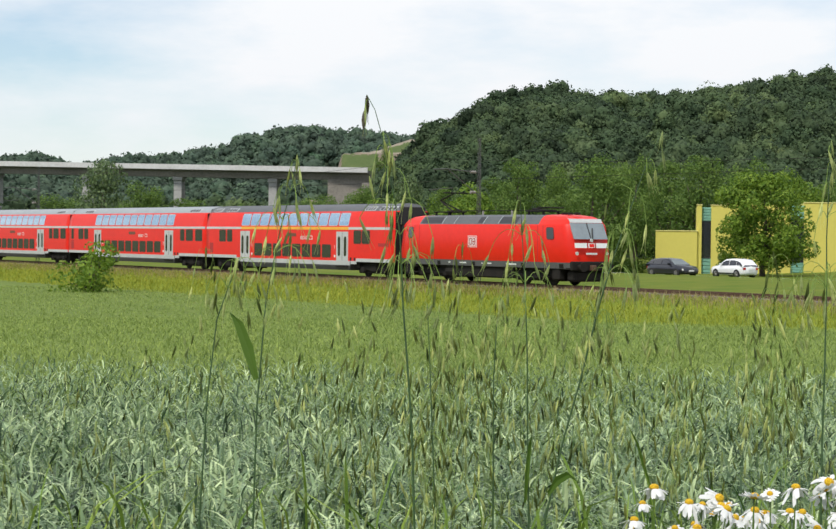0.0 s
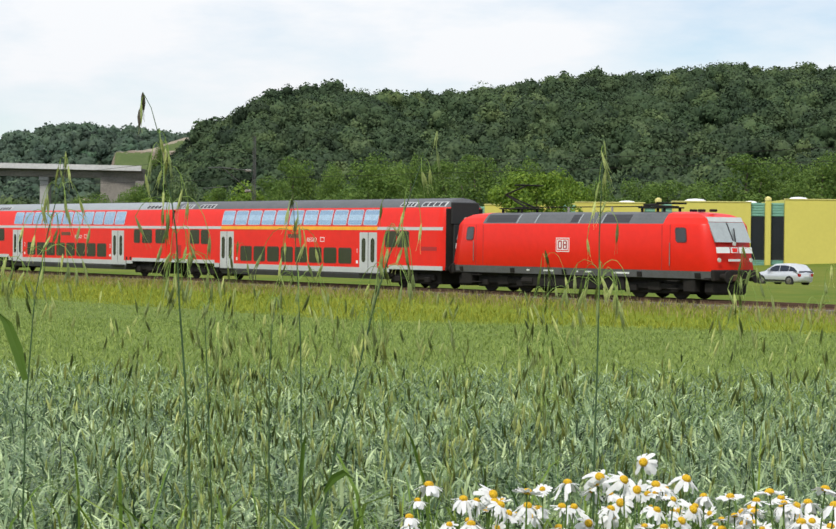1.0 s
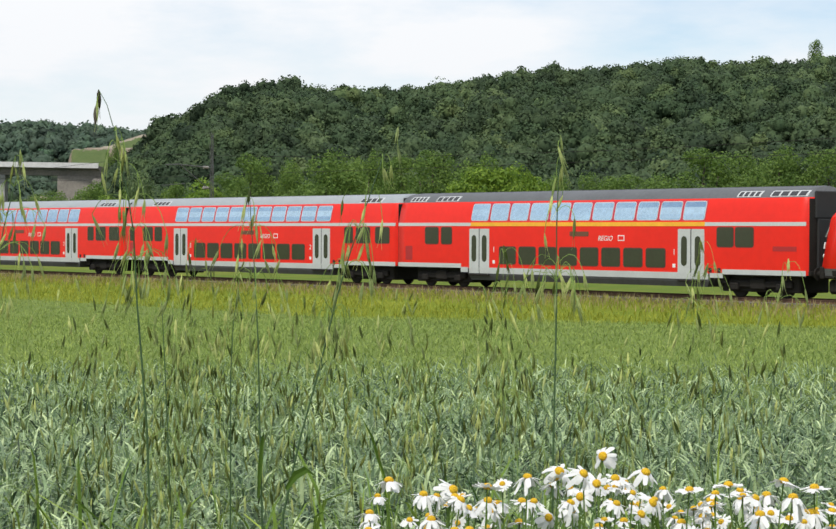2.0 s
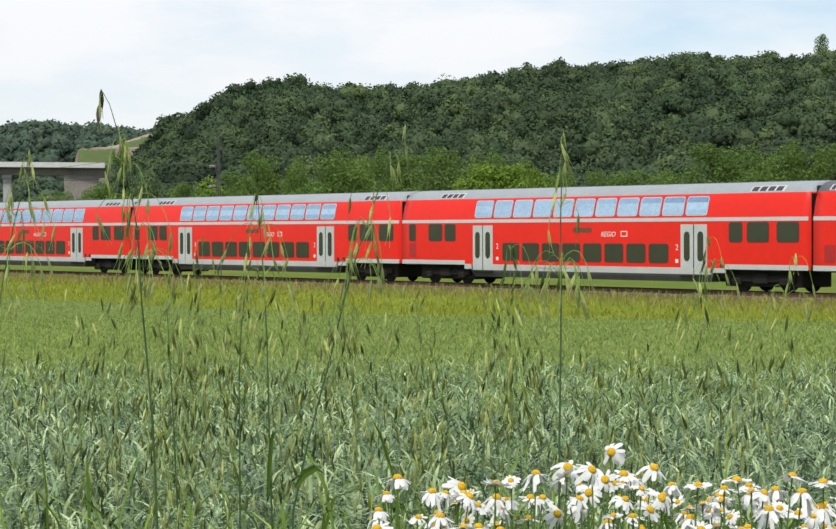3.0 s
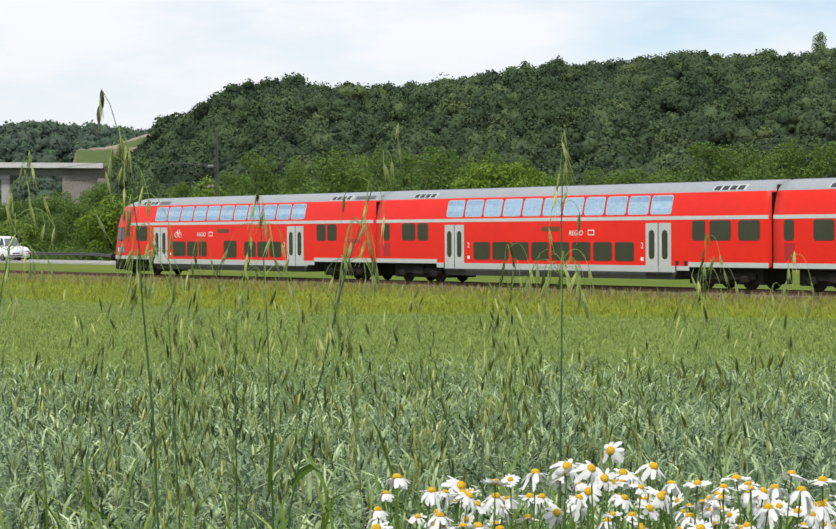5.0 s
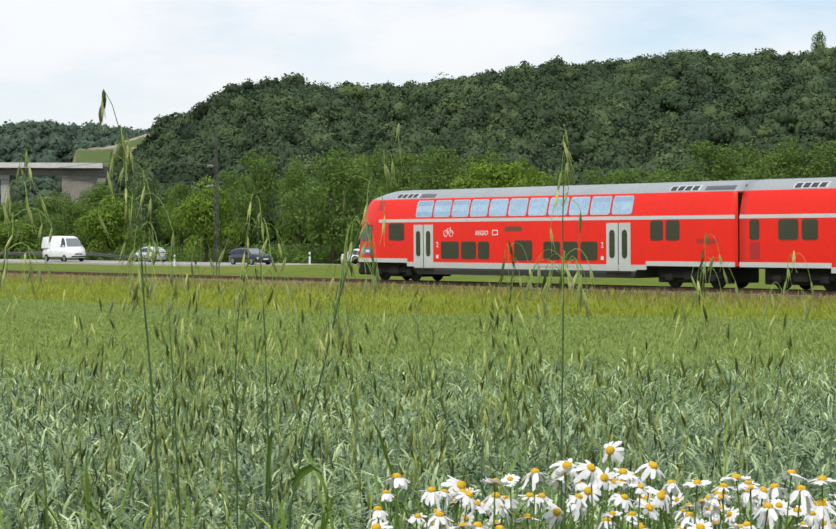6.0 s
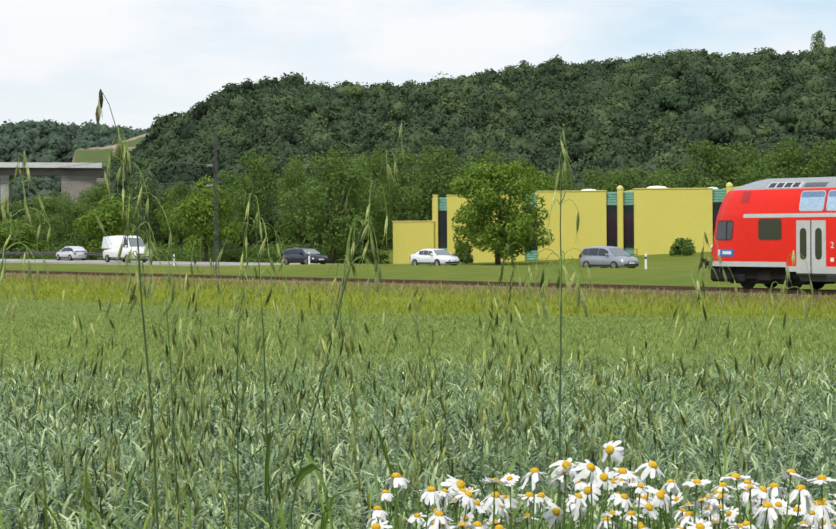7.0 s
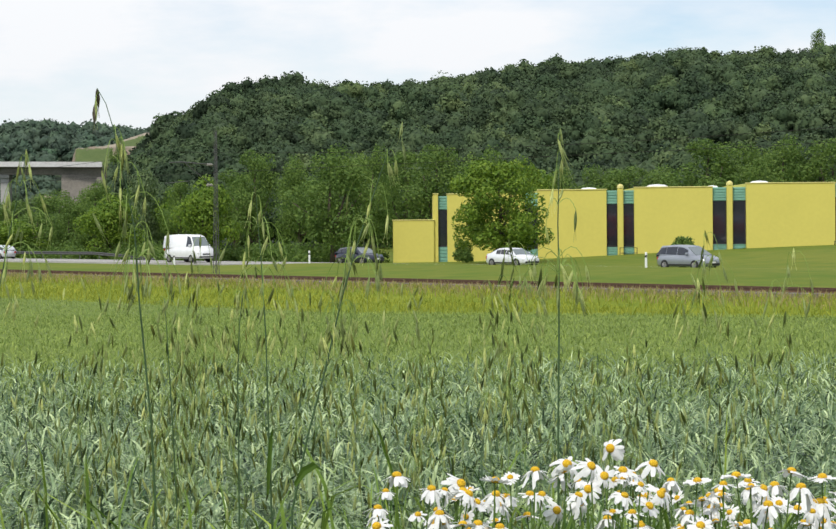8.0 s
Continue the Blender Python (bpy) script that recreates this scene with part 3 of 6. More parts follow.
def build_coach(first=False):
    label = ("red double-deck railway coach with a yellow first-class stripe" if first else "red double-deck railway coach with grey roof and doors")
    c = empty("passenger_coach", label, "railway coach", "coaches of the train")
    h = Hull(PROF, 0.14, 26.38)
    part("body", h.band(0.98, 4.16), RED, c, "bright red body sides", True)
    part("roof", h.band(4.16, 4.63, True), ROOFDARK if first else ROOFGREY, c, "grey rounded roof", True)
    part("floor_pan", Shape().box(0.3, 26.3, -1.3, 1.3, 0.9, 0.99), UNDER, c)
    tub = Hull(PROF, 5.35, 21.35, ((0.4, 0.98), (0.35, 0.0)), ((0.4, 0.98), (0.35, 0.0)))
    part("low_floor_tub", tub.band(0.40, 0.98), TUB, c, "dark grey lower side", False)
    for side in (-1, 1):
        part("red_skirt", tub.panel(5.5, 21.2, 0.97, 1.03, side, 0.006), RED, c)
        part("sill_band", tub.panel(5.6, 21.1, 0.72, 1.0, side, 0.01), LIGHTGREY, c, "light grey sill band")
        part("sill_band", h.panel(0.14, 5.0, 0.96, 1.17, side, 0.01), LIGHTGREY, c)
        part("sill_band", h.panel(21.9, 26.38, 0.96, 1.17, side, 0.01), LIGHTGREY, c)
        part("sill_band", h.panel(4.98, 5.5, 0.76, 1.0, side, 0.008, 0, -0.0), LIGHTGREY, c)
        part("sill_band", h.panel(21.2, 21.92, 0.80, 1.0, side, 0.008), LIGHTGREY, c)
        part("waist_stripe", h.panel(0.14, 26.38, 2.99, 3.15, side, 0.008), LIGHTGREY, c, "pale grey waist stripe")
        if first:
            part("class_stripe", h.panel(5.7, 20.9, 2.98, 3.16, side, 0.011), YELLOWP, c, "yellow first-class stripe")
        for a, b in ((5.63, 7.07), (19.36, 20.88)):
            double_door(h, a, b, 0.72, 2.86, side, c)
        part("window_strip", h.panel(5.66, 20.9, 3.22, 4.09, side, 0.004), CRIMSON, c, "darker crimson strip between the windows")
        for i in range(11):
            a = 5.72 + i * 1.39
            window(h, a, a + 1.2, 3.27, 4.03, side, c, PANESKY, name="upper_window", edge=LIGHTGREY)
        for i in range(8):
            a = 7.8 + i * 1.38
            window(h, a, a + 1.14, 1.2, 2.0, side, c, PANE, name="lower_window")
        ends = [(2.27, 3.27), (3.51, 4.29)]
        if first:
            ends += [(21.6, 22.5), (22.62, 23.6)]
        else:
            ends += [(22.14, 22.84), (23.14, 24.29), (24.75, 25.89), (0.72, 1.2)]
        for a, b in ends:
            window(h, a, b, 2.12, 2.92, side, c, PANE, name="end_window")
        part("grille", h.panel(0.72, 1.25, 1.3, 2.0, side, 0.01, 0.04), REDDARK, c)
        if first:
            part("grille", h.panel(24.65, 25.9, 1.95, 2.15, side, 0.01), REDDARK, c)
        part("destination_display", h.panel(12.62, 13.85, 2.52, 2.74, side, 0.01, 0.03), DISPLAY, c)
        words("REGIO", 14.45 if side < 0 else 15.6, 2.33, 0.32, side, h, c, WHITEP, 0.25)
        mark = part("lettering", h.panel(15.72, 16.12, 2.33, 2.58, side, 0.012), WHITEP, c, "small white box mark")
        part("lettering", h.panel(15.76, 16.08, 2.37, 2.54, side, 0.016), RED, mark)
        for u in (7.32, 19.05):
            words("1" if first else "2", u if side < 0 else u + 0.2, 1.75, 0.36, side, h, c)
            bars(h, u, u + 0.16, 1.2, 1.36, side, c)
        for u in (21.15, 21.65):
            part("socket", h.panel(u, u + 0.16, 1.02, 1.22, side, 0.03, 0.03), RUBBER, c)
    roof_vents(h, ((2.75, 4.55), (23.0, 24.85)) if not first else ((0.7, 1.95), (2.7, 4.4), (22.4, 23.7), (24.2, 26.2)), c)
    part("roof_seam", Shape().box(0.3, 26.3, -0.03, 0.03, 4.62, 4.65), ROOFDARK, c)
    for u, d in ((0.14, -1), (26.38, 1)):
        a, b = sorted((u, u + d * 0.12))
        part("gangway", Shape().box(a, b, -0.75, 0.75, 1.1, 3.3, 0.05), RUBBER, c, "black rubber gangway")
        part("buffer_beam", Shape().box(a, b, -1.25, 1.25, 0.95, 1.15, 0.03), UNDER, c)
        # Black filler added so the gap above the gangway stays dark to the roof.
        part("gap_filler", Shape().box(a, b, -0.9, 0.9, 3.3, 4.42, 0.08), RUBBER, c)
        part("end_wall", Shape().box(min(u, u + d * 0.03), max(u, u + d * 0.03), -1.2, 1.2, 1.15, 4.1, 0.01), UNDER, c)
    for u in (3.2, 23.6):
        bogie(u, c)
    part("equipment_box", Shape().box(21.4, 22.0, -1.2, 1.2, 0.55, 0.95, 0.04), UNDER, c)
    return c


def build_cab_coach():
    c = empty("control_coach", "red double-deck control coach with a rounded driving cab", "railway coach", "coaches of the train")
    h = Hull(PROF, 0.05, 26.38, ((0.98, 1.6, 2.2, 3.0, 3.6, 4.0, 4.16, 4.3, 4.63), (0.0, 0.04, 0.15, 0.38, 0.58, 0.78, 0.95, 1.35, 2.4)), None, 0.22)
    part("body", h.band(0.98, 4.16), RED, c, "bright red body with a raked cab front", True)
    part("roof", h.band(4.16, 4.63, True), ROOFGREY, c, "grey rounded roof", True)
    part("floor_pan", Shape().box(0.4, 26.3, -1.1, 1.1, 0.9, 0.99), UNDER, c)
    tub = Hull(PROF, 4.85, 20.75, ((0.4, 0.98), (0.35, 0.0)), ((0.4, 0.98), (0.35, 0.0)))
    part("low_floor_tub", tub.band(0.40, 0.98), TUB, c, "dark grey lower side")
    part("windscreen", Shape().add([(0.19, -0.95, 2.25), (0.19, 0.95, 2.25), (0.55, 0.88, 3.45), (0.55, -0.88, 3.45)], [(0, 1, 2, 3)]), SCREEN, c)
    part("coupler_apron", Shape().box(0.0, 1.3, -1.12, 1.12, 0.3, 0.97, 0.12), UNDER, c)
    part("bogie_skirt", Shape().box(1.3, 4.9, -1.0, 1.0, 0.42, 0.97, 0.06), UNDER, c)
    for y in (-0.87, 0.87):
        part("buffer", Shape().tube([(0.1, y, 1.05), (-0.45, y, 1.05), (-0.46, y, 1.05), (-0.52, y, 1.05)], [0.12, 0.12, 0.22, 0.22], 12), UNDER, c)
        part("headlamp", Shape().tube([(0.12, y, 1.75), (0.0, y, 1.75)], 0.12, 12), LAMPGLASS, c)
    for side in (-1, 1):
        part("sill_band", tub.panel(5.1, 20.6, 0.72, 1.0, side, 0.01), LIGHTGREY, c, "light grey sill band")
        part("sill_band", h.panel(0.1, 4.5, 0.96, 1.17, side, 0.01), LIGHTGREY, c)
        part("sill_band", h.panel(21.2, 26.38, 0.96, 1.17, side, 0.01), LIGHTGREY, c)
        part("sill_band", h.panel(4.48, 5.1, 0.78, 1.0, side, 0.008), LIGHTGREY, c)
        part("sill_band", h.panel(20.6, 21.22, 0.78, 1.0, side, 0.008), LIGHTGREY, c)
        part("waist_stripe", h.panel(2.2, 26.38, 2.99, 3.15, side, 0.008), LIGHTGREY, c, "pale grey waist stripe")
        for a, b in ((5.05, 6.56), (18.76, 20.27)):
            double_door(h, a, b, 0.72, 2.86, side, c)
        part("window_strip", h.panel(5.12, 20.36, 3.22, 4.09, side, 0.004), CRIMSON, c, "darker crimson strip between the windows")
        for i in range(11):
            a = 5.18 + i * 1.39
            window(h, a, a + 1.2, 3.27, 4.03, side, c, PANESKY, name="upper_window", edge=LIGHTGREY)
        for a, b in ((7.2, 8.5), (8.72, 9.78), (9.98, 10.75), (14.62, 15.7), (15.92, 16.87), (17.1, 18.15)):
            window(h, a, b, 1.2, 2.0, side, c, PANE, name="lower_window")
        window(h, 12.58, 13.8, 1.15, 2.05, side, c, PANE, name="lower_window")
        for a, b in ((3.05, 4.24), (21.5, 22.22), (22.44, 23.2)):
            window(h, a, b, 2.1, 2.92, side, c, PANE, name="end_window")
        cabw = window(h, 0.5, 1.5, 2.1, 2.86, side, c, PANESHOP, 0.1, "cab_window")
        part("pillar", h.panel(1.15, 1.22, 2.08, 2.9, side, 0.02), RUBBER, cabw)
        part("roof_intake", h.panel(1.95, 2.4, 3.62, 4.1, side, 0.01), REDDARK, c)
        sign = part("number_plate", h.panel(0.62, 1.65, 1.38, 1.68, side, 0.012), BLUEP, c, "small blue and white sign")
        part("lettering", h.panel(0.64, 0.78, 1.40, 1.66, side, 0.018), WHITEP, sign)
        part("lettering", h.panel(0.95, 1.5, 1.47, 1.6, side, 0.018), WHITEP, sign)
        part("grille", h.panel(24.2, 25.4, 1.95, 2.15, side, 0.01), REDDARK, c)
        part("destination_display", h.panel(11.9, 13.1, 2.52, 2.74, side, 0.01, 0.03), DISPLAY, c)
        words("REGIO", 9.75 if side < 0 else 10.9, 2.33, 0.32, side, h, c, WHITEP, 0.25)
        mark = part("lettering", h.panel(11.0, 11.4, 2.33, 2.58, side, 0.012), WHITEP, c, "small white box mark")
        part("lettering", h.panel(11.04, 11.36, 2.37, 2.54, side, 0.016), RED, mark)
        bike = Shape()
        for u in (7.55, 7.95):
            for k in range(12):
                a0, a1 = 2 * math.pi * k / 12, 2 * math.pi * (k + 1) / 12
                y = side * 1.402
                bike.tube([(u + 0.15 * math.cos(a0), y, 2.42 + 0.15 * math.sin(a0)), (u + 0.15 * math.cos(a1), y, 2.42 + 0.15 * math.sin(a1))], 0.018, 4)
        y = side * 1.402
        bike.tube([(7.55, y, 2.42), (7.68, y, 2.66), (7.9, y, 2.66), (7.75, y, 2.42), (7.68, y, 2.66)], 0.016, 4).tube([(7.95, y, 2.42), (7.88, y, 2.74)], 0.016, 4)
        part("bicycle_sign", bike, WHITEP, c, "white bicycle pictogram")
        for u in (6.8, 18.4):
            words("2", u if side < 0 else u + 0.2, 1.75, 0.36, side, h, c)
            bars(h, u, u + 0.16, 1.2, 1.36, side, c)
    roof_vents(h, ((3.2, 5.0), (22.3, 24.1)), c)
    for side in (-1, 1):
        part("roof_hatch", h.panel(5.15, 6.3, 4.22, 4.4, side, 0.012), ROOFDARK, c)
        part("roof_hatch", h.panel(24.4, 26.1, 4.22, 4.4, side, 0.012), ROOFDARK, c)
    u = 26.38
    part("gangway", Shape().box(u, u + 0.12, -0.75, 0.75, 1.1, 3.3, 0.05), RUBBER, c, "black rubber gangway")
    part("end_wall", Shape().box(u, u + 0.03, -1.2, 1.2, 1.15, 4.1, 0.01), UNDER, c)
    for u in (3.1, 23.6):
        bogie(u, c)
    return c


LPROF = [(0.95, 1.44), (1.28, 1.48), (1.3, 1.49), (3.28, 1.49), (3.34, 1.46), (3.6, 1.28), (3.78, 1.12), (3.86, 0.9), (3.9, 0.05)]


def build_loco():
    c = empty("locomotive", "red electric locomotive with dark grey frame and roof", "locomotive")
    rake = ((0.95, 1.3, 2.1, 2.55, 3.4, 3.66, 3.8, 3.9), (0.12, 0.04, 0.0, 0.1, 0.55, 0.72, 1.3, 2.4))
    h = Hull(LPROF, 0.55, 18.45, rake, rake, 0.16)
    part("body", h.band(1.28, 3.34), RED, c, "bright red body", True)
    part("frame_beam", h.band(0.95, 1.28), FRAMEGREY, c, "dark grey frame")
    part("belly", Shape().box(0.8, 18.2, -1.3, 1.3, 0.9, 1.0), UNDER, c)
    part("roof", h.band(3.34, 3.9, True, 3.1, 15.5), ROOFDARK, c, "dark grey roof panels")
    part("cab_roof", h.band(3.34, 3.9, True, 15.5, None), RED, c)
    part("cab_roof", h.band(3.34, 3.9, True, None, 3.1), RED, c)
    for side in (-1, 1):
        for a, b in ((3.3, 5.5), (9.4, 9.9), (11.6, 13.3)):
            part("roof_grille", h.panel(a, b, 3.40, 3.76, side, 0.012), GRILLE, c)
        for u in (5.6, 6.9, 9.95, 11.5):
            part("roof_rib", h.panel(u, u + 0.07, 3.36, 3.8, side, 0.02), ROOFGREY, c)
        for u in (2.6, 3.15, 15.45, 15.95):
            part("panel_seam", h.panel(u, u + 0.035, 1.3, 3.3, side, 0.004), REDDARK, c)
        for a in (1.8, 16.35):
            window(h, a, a + 0.58, 2.55, 3.15, side, c, PANESHOP, 0.08 if a < 9 else -0.08, "cab_window")
        for u in (2.5, 16.0):
            part("handrail", Shape().tube([(u, side * 1.55, 1.5), (u, side * 1.55, 2.5)], 0.022, 6), STEEL, c)
            part("step", Shape().box(u - 0.2, u + 0.45, side * 1.4 - 0.1, side * 1.4 + 0.1, 0.45, 0.5), UNDER, c)
            part("step", Shape().box(u - 0.2, u + 0.45, side * 1.4 - 0.1, side * 1.4 + 0.1, 0.8, 0.85), UNDER, c)
        sign = part("logo", h.panel(8.5, 9.42, 2.02, 2.68, side, 0.010), WHITEP, c, "white square company sign")
        part("logo_border", h.panel(8.54, 9.38, 2.06, 2.64, side, 0.013), RED, sign)
        part("logo_field", h.panel(8.59, 9.33, 2.11, 2.59, side, 0.016), WHITEP, sign)
        for u in (8.65, 9.0):
            part("logo_shape", h.panel(u, u + 0.27, 2.15, 2.55, side, 0.019, 0.05), REDDARK, sign)
            for z in ((2.21, 2.49),) if u < 8.8 else ((2.20, 2.32), (2.38, 2.50)):
                part("logo_hole", h.panel(u + 0.08, u + 0.19, z[0], z[1], side, 0.022, 0.03), WHITEP, sign)
        for u0, u1 in ((6.4, 6.6), (7.6, 8.3), (9.9, 10.0), (10.5, 10.9)):
            part("lettering", h.panel(u0, u1, 1.09, 1.16, side, 0.012), WHITEP, c)
        for u in (1.2, 5.2, 8.9, 13.9, 17.4):
            part("frame_step", h.panel(u, u + 0.3, 0.97, 1.2, side, 0.03), UNDER, c)
        for u0, u1 in ((1.3, 2.1), (5.9, 7.0), (12.0, 12.9), (16.6, 17.3)):
            part("equipment_box", Shape().box(u0, u1, *sorted((side * 0.9, side * 1.32)), 0.34, 0.95, 0.05), UNDER, c)
        bars(h, 12.4, 13.4, 1.08, 1.16, side, c)
    for e, base in ((1, 18.45), (-1, 0.55)):
        def fx(z, o=0.0):
            return base - e * (float(np.interp(z, rake[0], rake[1])) - o)
        def plate(y0, y1, z0, z1, o=0.015):
            vs = [(fx(z, oo), y, z) for oo in (o, -0.05) for z in (z0, z1) for y in (y0, y1)]
            return Shape().add(vs, [(0, 1, 3, 2), (4, 6, 7, 5), (0, 2, 6, 4), (1, 5, 7, 3), (0, 4, 5, 1), (2, 3, 7, 6)])
        scr = part("windscreen", plate(-1.12, 1.12, 2.55, 3.42), SCREENPALE, c, "large pale windscreen")
        part("pillar", plate(-0.03, 0.03, 2.62, 3.42, 0.03), RUBBER, scr)
        part("visor_band", plate(-1.08, 1.08, 3.44, 3.65, 0.03), LIGHTGREY, c, "pale grey visor over the windscreen")
        part("wiper", Shape().tube([(fx(2.6, 0.05), 0.1, 2.6), (fx(3.1, 0.06), 0.25, 3.15)], 0.03, 6), RUBBER, c)
        part("front_stripe", plate(-1.1, -0.32, 2.08, 2.34, 0.008), WHITEP, c, "white front stripe")
        part("front_stripe", plate(0.32, 1.1, 2.08, 2.34, 0.008), WHITEP, c)
        part("logo", plate(-0.2, 0.2, 2.09, 2.33, 0.008), WHITEP, c)
        part("logo", plate(-0.16, 0.16, 2.12, 2.30, 0.012), RED, c)
        part("lettering", plate(-0.35, 0.35, 1.72, 1.82, 0.02), WHITEP, c)
        part("buffer_beam", Shape().box(*sorted((fx(1.1) - e * 0.1, fx(1.1) + e * 0.12)), -1.35, 1.35, 0.85, 1.35, 0.05), UNDER, c)
        part("plough", Shape().box(*sorted((fx(1.1) - e * 0.8, fx(1.1) - e * 0.08)), -1.05, 1.05, 0.25, 0.85, 0.12), UNDER, c)
        for y in (-0.87, 0.87):
            part("buffer", Shape().tube([(fx(1.1), y, 1.05), (fx(1.1) + e * 0.5, y, 1.05), (fx(1.1) + e * 0.5, y, 1.05), (fx(1.1) + e * 0.58, y, 1.05)], [0.13, 0.13, 0.26, 0.26], 14), UNDER, c)
            part("headlamp", Shape().tube([(fx(1.78), y * 1.15, 1.78), (fx(1.78, 0.05), y * 1.15, 1.78)], 0.10, 12), LAMPGLASS, c)
        part("headlamp", Shape().tube([(fx(2.48), 0, 2.48), (fx(2.48, 0.06), 0, 2.48)], 0.09, 12), LAMPGLASS, c)
        part("coupler", Shape().box(*sorted((fx(1.1), fx(1.1) + e * 0.35)), -0.15, 0.15, 0.85, 1.15, 0.04), RUST, c)
    for u in (4.25, 14.65):
        bogie(u, c, 2.6, 0.6)
    part("transformer_case", Shape().box(6.8, 12.0, -1.3, 1.3, 0.3, 0.95, 0.08), UNDER, c)
    part("tank", Shape().tube([(5.9, -1.2, 0.6), (6.7, -1.2, 0.6)], 0.2, 10), UNDER, c)
    for u, up in ((13.9, 0.0), (4.2, 0.75)):
        p = Shape().box(u - 0.9, u + 0.9, -0.6, 0.6, 4.05, 4.11, 0.02)
        for y in (-0.5, 0.5):
            for x in (-0.7, 0.7):
                p.tube([(u + x, y, 3.86), (u + x, y, 4.08)], 0.07, 8)
        knee = (u - 1.1, 0, 4.22 + up * 0.75)
        p.tube([(u + 0.8, -0.3, 4.12), knee, (u + 0.8, 0.3, 4.12)], 0.05, 6)
        top = (u + 0.5, 0, 4.28 + up * 1.25)
        p.tube([knee, top], 0.04, 6)
        p.tube([(top[0], -0.8, top[2]), (top[0], 0.8, top[2])], 0.04, 6).tube([(top[0] + 0.3, -0.8, top[2]), (top[0] + 0.3, 0.8, top[2])], 0.04, 6)
        part("pantograph", p, UNDER, c, "black pantograph")
    for u in (15.9, 16.4, 17.1):
        part("horn", Shape().box(u, u + 0.25, -0.25, 0.05, 3.88, 4.0, 0.03), UNDER, c)
    for u in (7.5, 10.5):
        part("roof_insulator", Shape().tube([(u, 0.2, 3.88), (u, 0.2, 4.15)], 0.06, 8), INSULATOR, c)
    part("roof_cable", Shape().tube([(3.6, 0.2, 4.15), (13.0, 0.2, 4.15)], 0.025, 6), UNDER, c)
    return c


RUN = ((0, 0.5, 1.0, 1.5, 3.0, 3.5, 4.0, 4.5, 6.0, 6.5, 7.0, 8.0), (0.2, -0.15, 0.2, -0.3, 0.0, 0.3, -0.25, 0.15, -0.2, 0.25, -0.05, 0.0))  # unevenness, metres
TRAIN = []                                         # (thing, metres from the first coach's front joint)
loco = build_loco()
TRAIN.append((loco, 0.0))
TRAIN.append((build_coach(True), -26.5))
plain = build_coach(False)
TRAIN.append((plain, -53.0))
for off in (-79.5, -106.0):
    TRAIN.append((copy_thing(plain, Matrix()), off))
TRAIN.append((build_cab_coach(), -132.5))


def train_s(t):
    """Metres of the first coach's front joint along the line: a little over 90 km/h, slowly braking."""
    return -105.38 + 27.0 * t - 0.19 * t * t + float(np.interp(t, *RUN))


for thing, off in TRAIN:
    thing.matrix_basis = Matrix.Translation(at(train_s(0) + off, RAIL_P, 0)) @ pose(0, 0, 0, 0, 0, TURN)


# ---- road ----
def strip(name, s0, s1, p0, p1, z, mat, label, thick=0.25, n=40):
    sh = Shape()
    for i in range(n + 1):
        s = s0 + (s1 - s0) * i / n
        for p, dz in ((p0, -thick), (p0 + 0.05, 0), (p1 - 0.05, 0), (p1, -thick)):
            sh.v.append(tuple(at(s, p, z + dz)))
    for i in range(n):
        for j in range(3):
            k = i * 4 + j
            sh.f.append((k, k + 1, k + 5, k + 4))
    return tagged(part(name, sh, mat), label, kind="structure")


ROAD_Z = -0.32
strip("road", -420, 80, 96.4, 104.2, ROAD_Z, ASPHALT, "pale grey asphalt country road")
for q in (96.75, 103.8):
    strip("road_line", -420, 80, q, q + 0.14, ROAD_Z + 0.006, WHITEP, "white edge line on the road", 0.003)


def build_post(s, p):
    c = empty("delineator_post", "white plastic roadside post with a black band", "road marker post", "posts along the road")
    c.matrix_basis = Matrix.Translation(at(s, p, float(ground_z(*at(s, p).xy)) - 0.02)) @ pose(0, 0, 0, 0, 0, TURN)
    part("post", Shape().box(-0.08, 0.08, -0.06, 0.06, 0, 1.05, 0.03), WHITEP, c)
    part("band", Shape().box(-0.085, 0.085, -0.065, 0.065, 0.68, 0.88, 0.03), RUBBER, c)
    part("reflector", Shape().box(-0.09, 0.09, -0.03, 0.03, 0.72, 0.84, 0.01), LAMPGLASS, c)


for s, p in ((-151.6, 95.6), (-131.2, 95.6), (-93.3, 95.6)):
    build_post(s, p)


def build_guardrail(s0, s1, p):
    c = empty("guard_rail", "galvanised steel guard rail along the road", "guard rail")
    sec = [(0.0, 0.45), (-0.05, 0.5), (-0.05, 0.54), (0.0, 0.59), (0.0, 0.63), (-0.05, 0.68), (-0.05, 0.72), (0.0, 0.77), (0.02, 0.77), (0.02, 0.45)]
    n = len(sec)
    beam = Shape()
    stops = (s0, s1 - 12, s1 - 6, s1)
    for s, drop in zip(stops, (0, 0, 0.25, 0.6)):
        beam.v += [tuple(at(s, p + q, ROAD_Z + z - drop)) for q, z in sec]
    for i in range(3):
        beam.f += [(i * n + j, i * n + (j + 1) % n, (i + 1) * n + (j + 1) % n, (i + 1) * n + j) for j in range(n)]
    part("beam", beam, MASTMAT, c)
    s = s0 + 1
    while s < s1 - 8:
        a = at(s, p + 0.05, ROAD_Z - 0.4)
        part("post", Shape().box(a.x - 0.05, a.x + 0.05, a.y - 0.05, a.y + 0.05, a.z, a.z + 1.1, 0.01), MASTMAT, c)
        s += 4


build_guardrail(-330, -170, 105.0)


# ---- cars ----
CARS = []


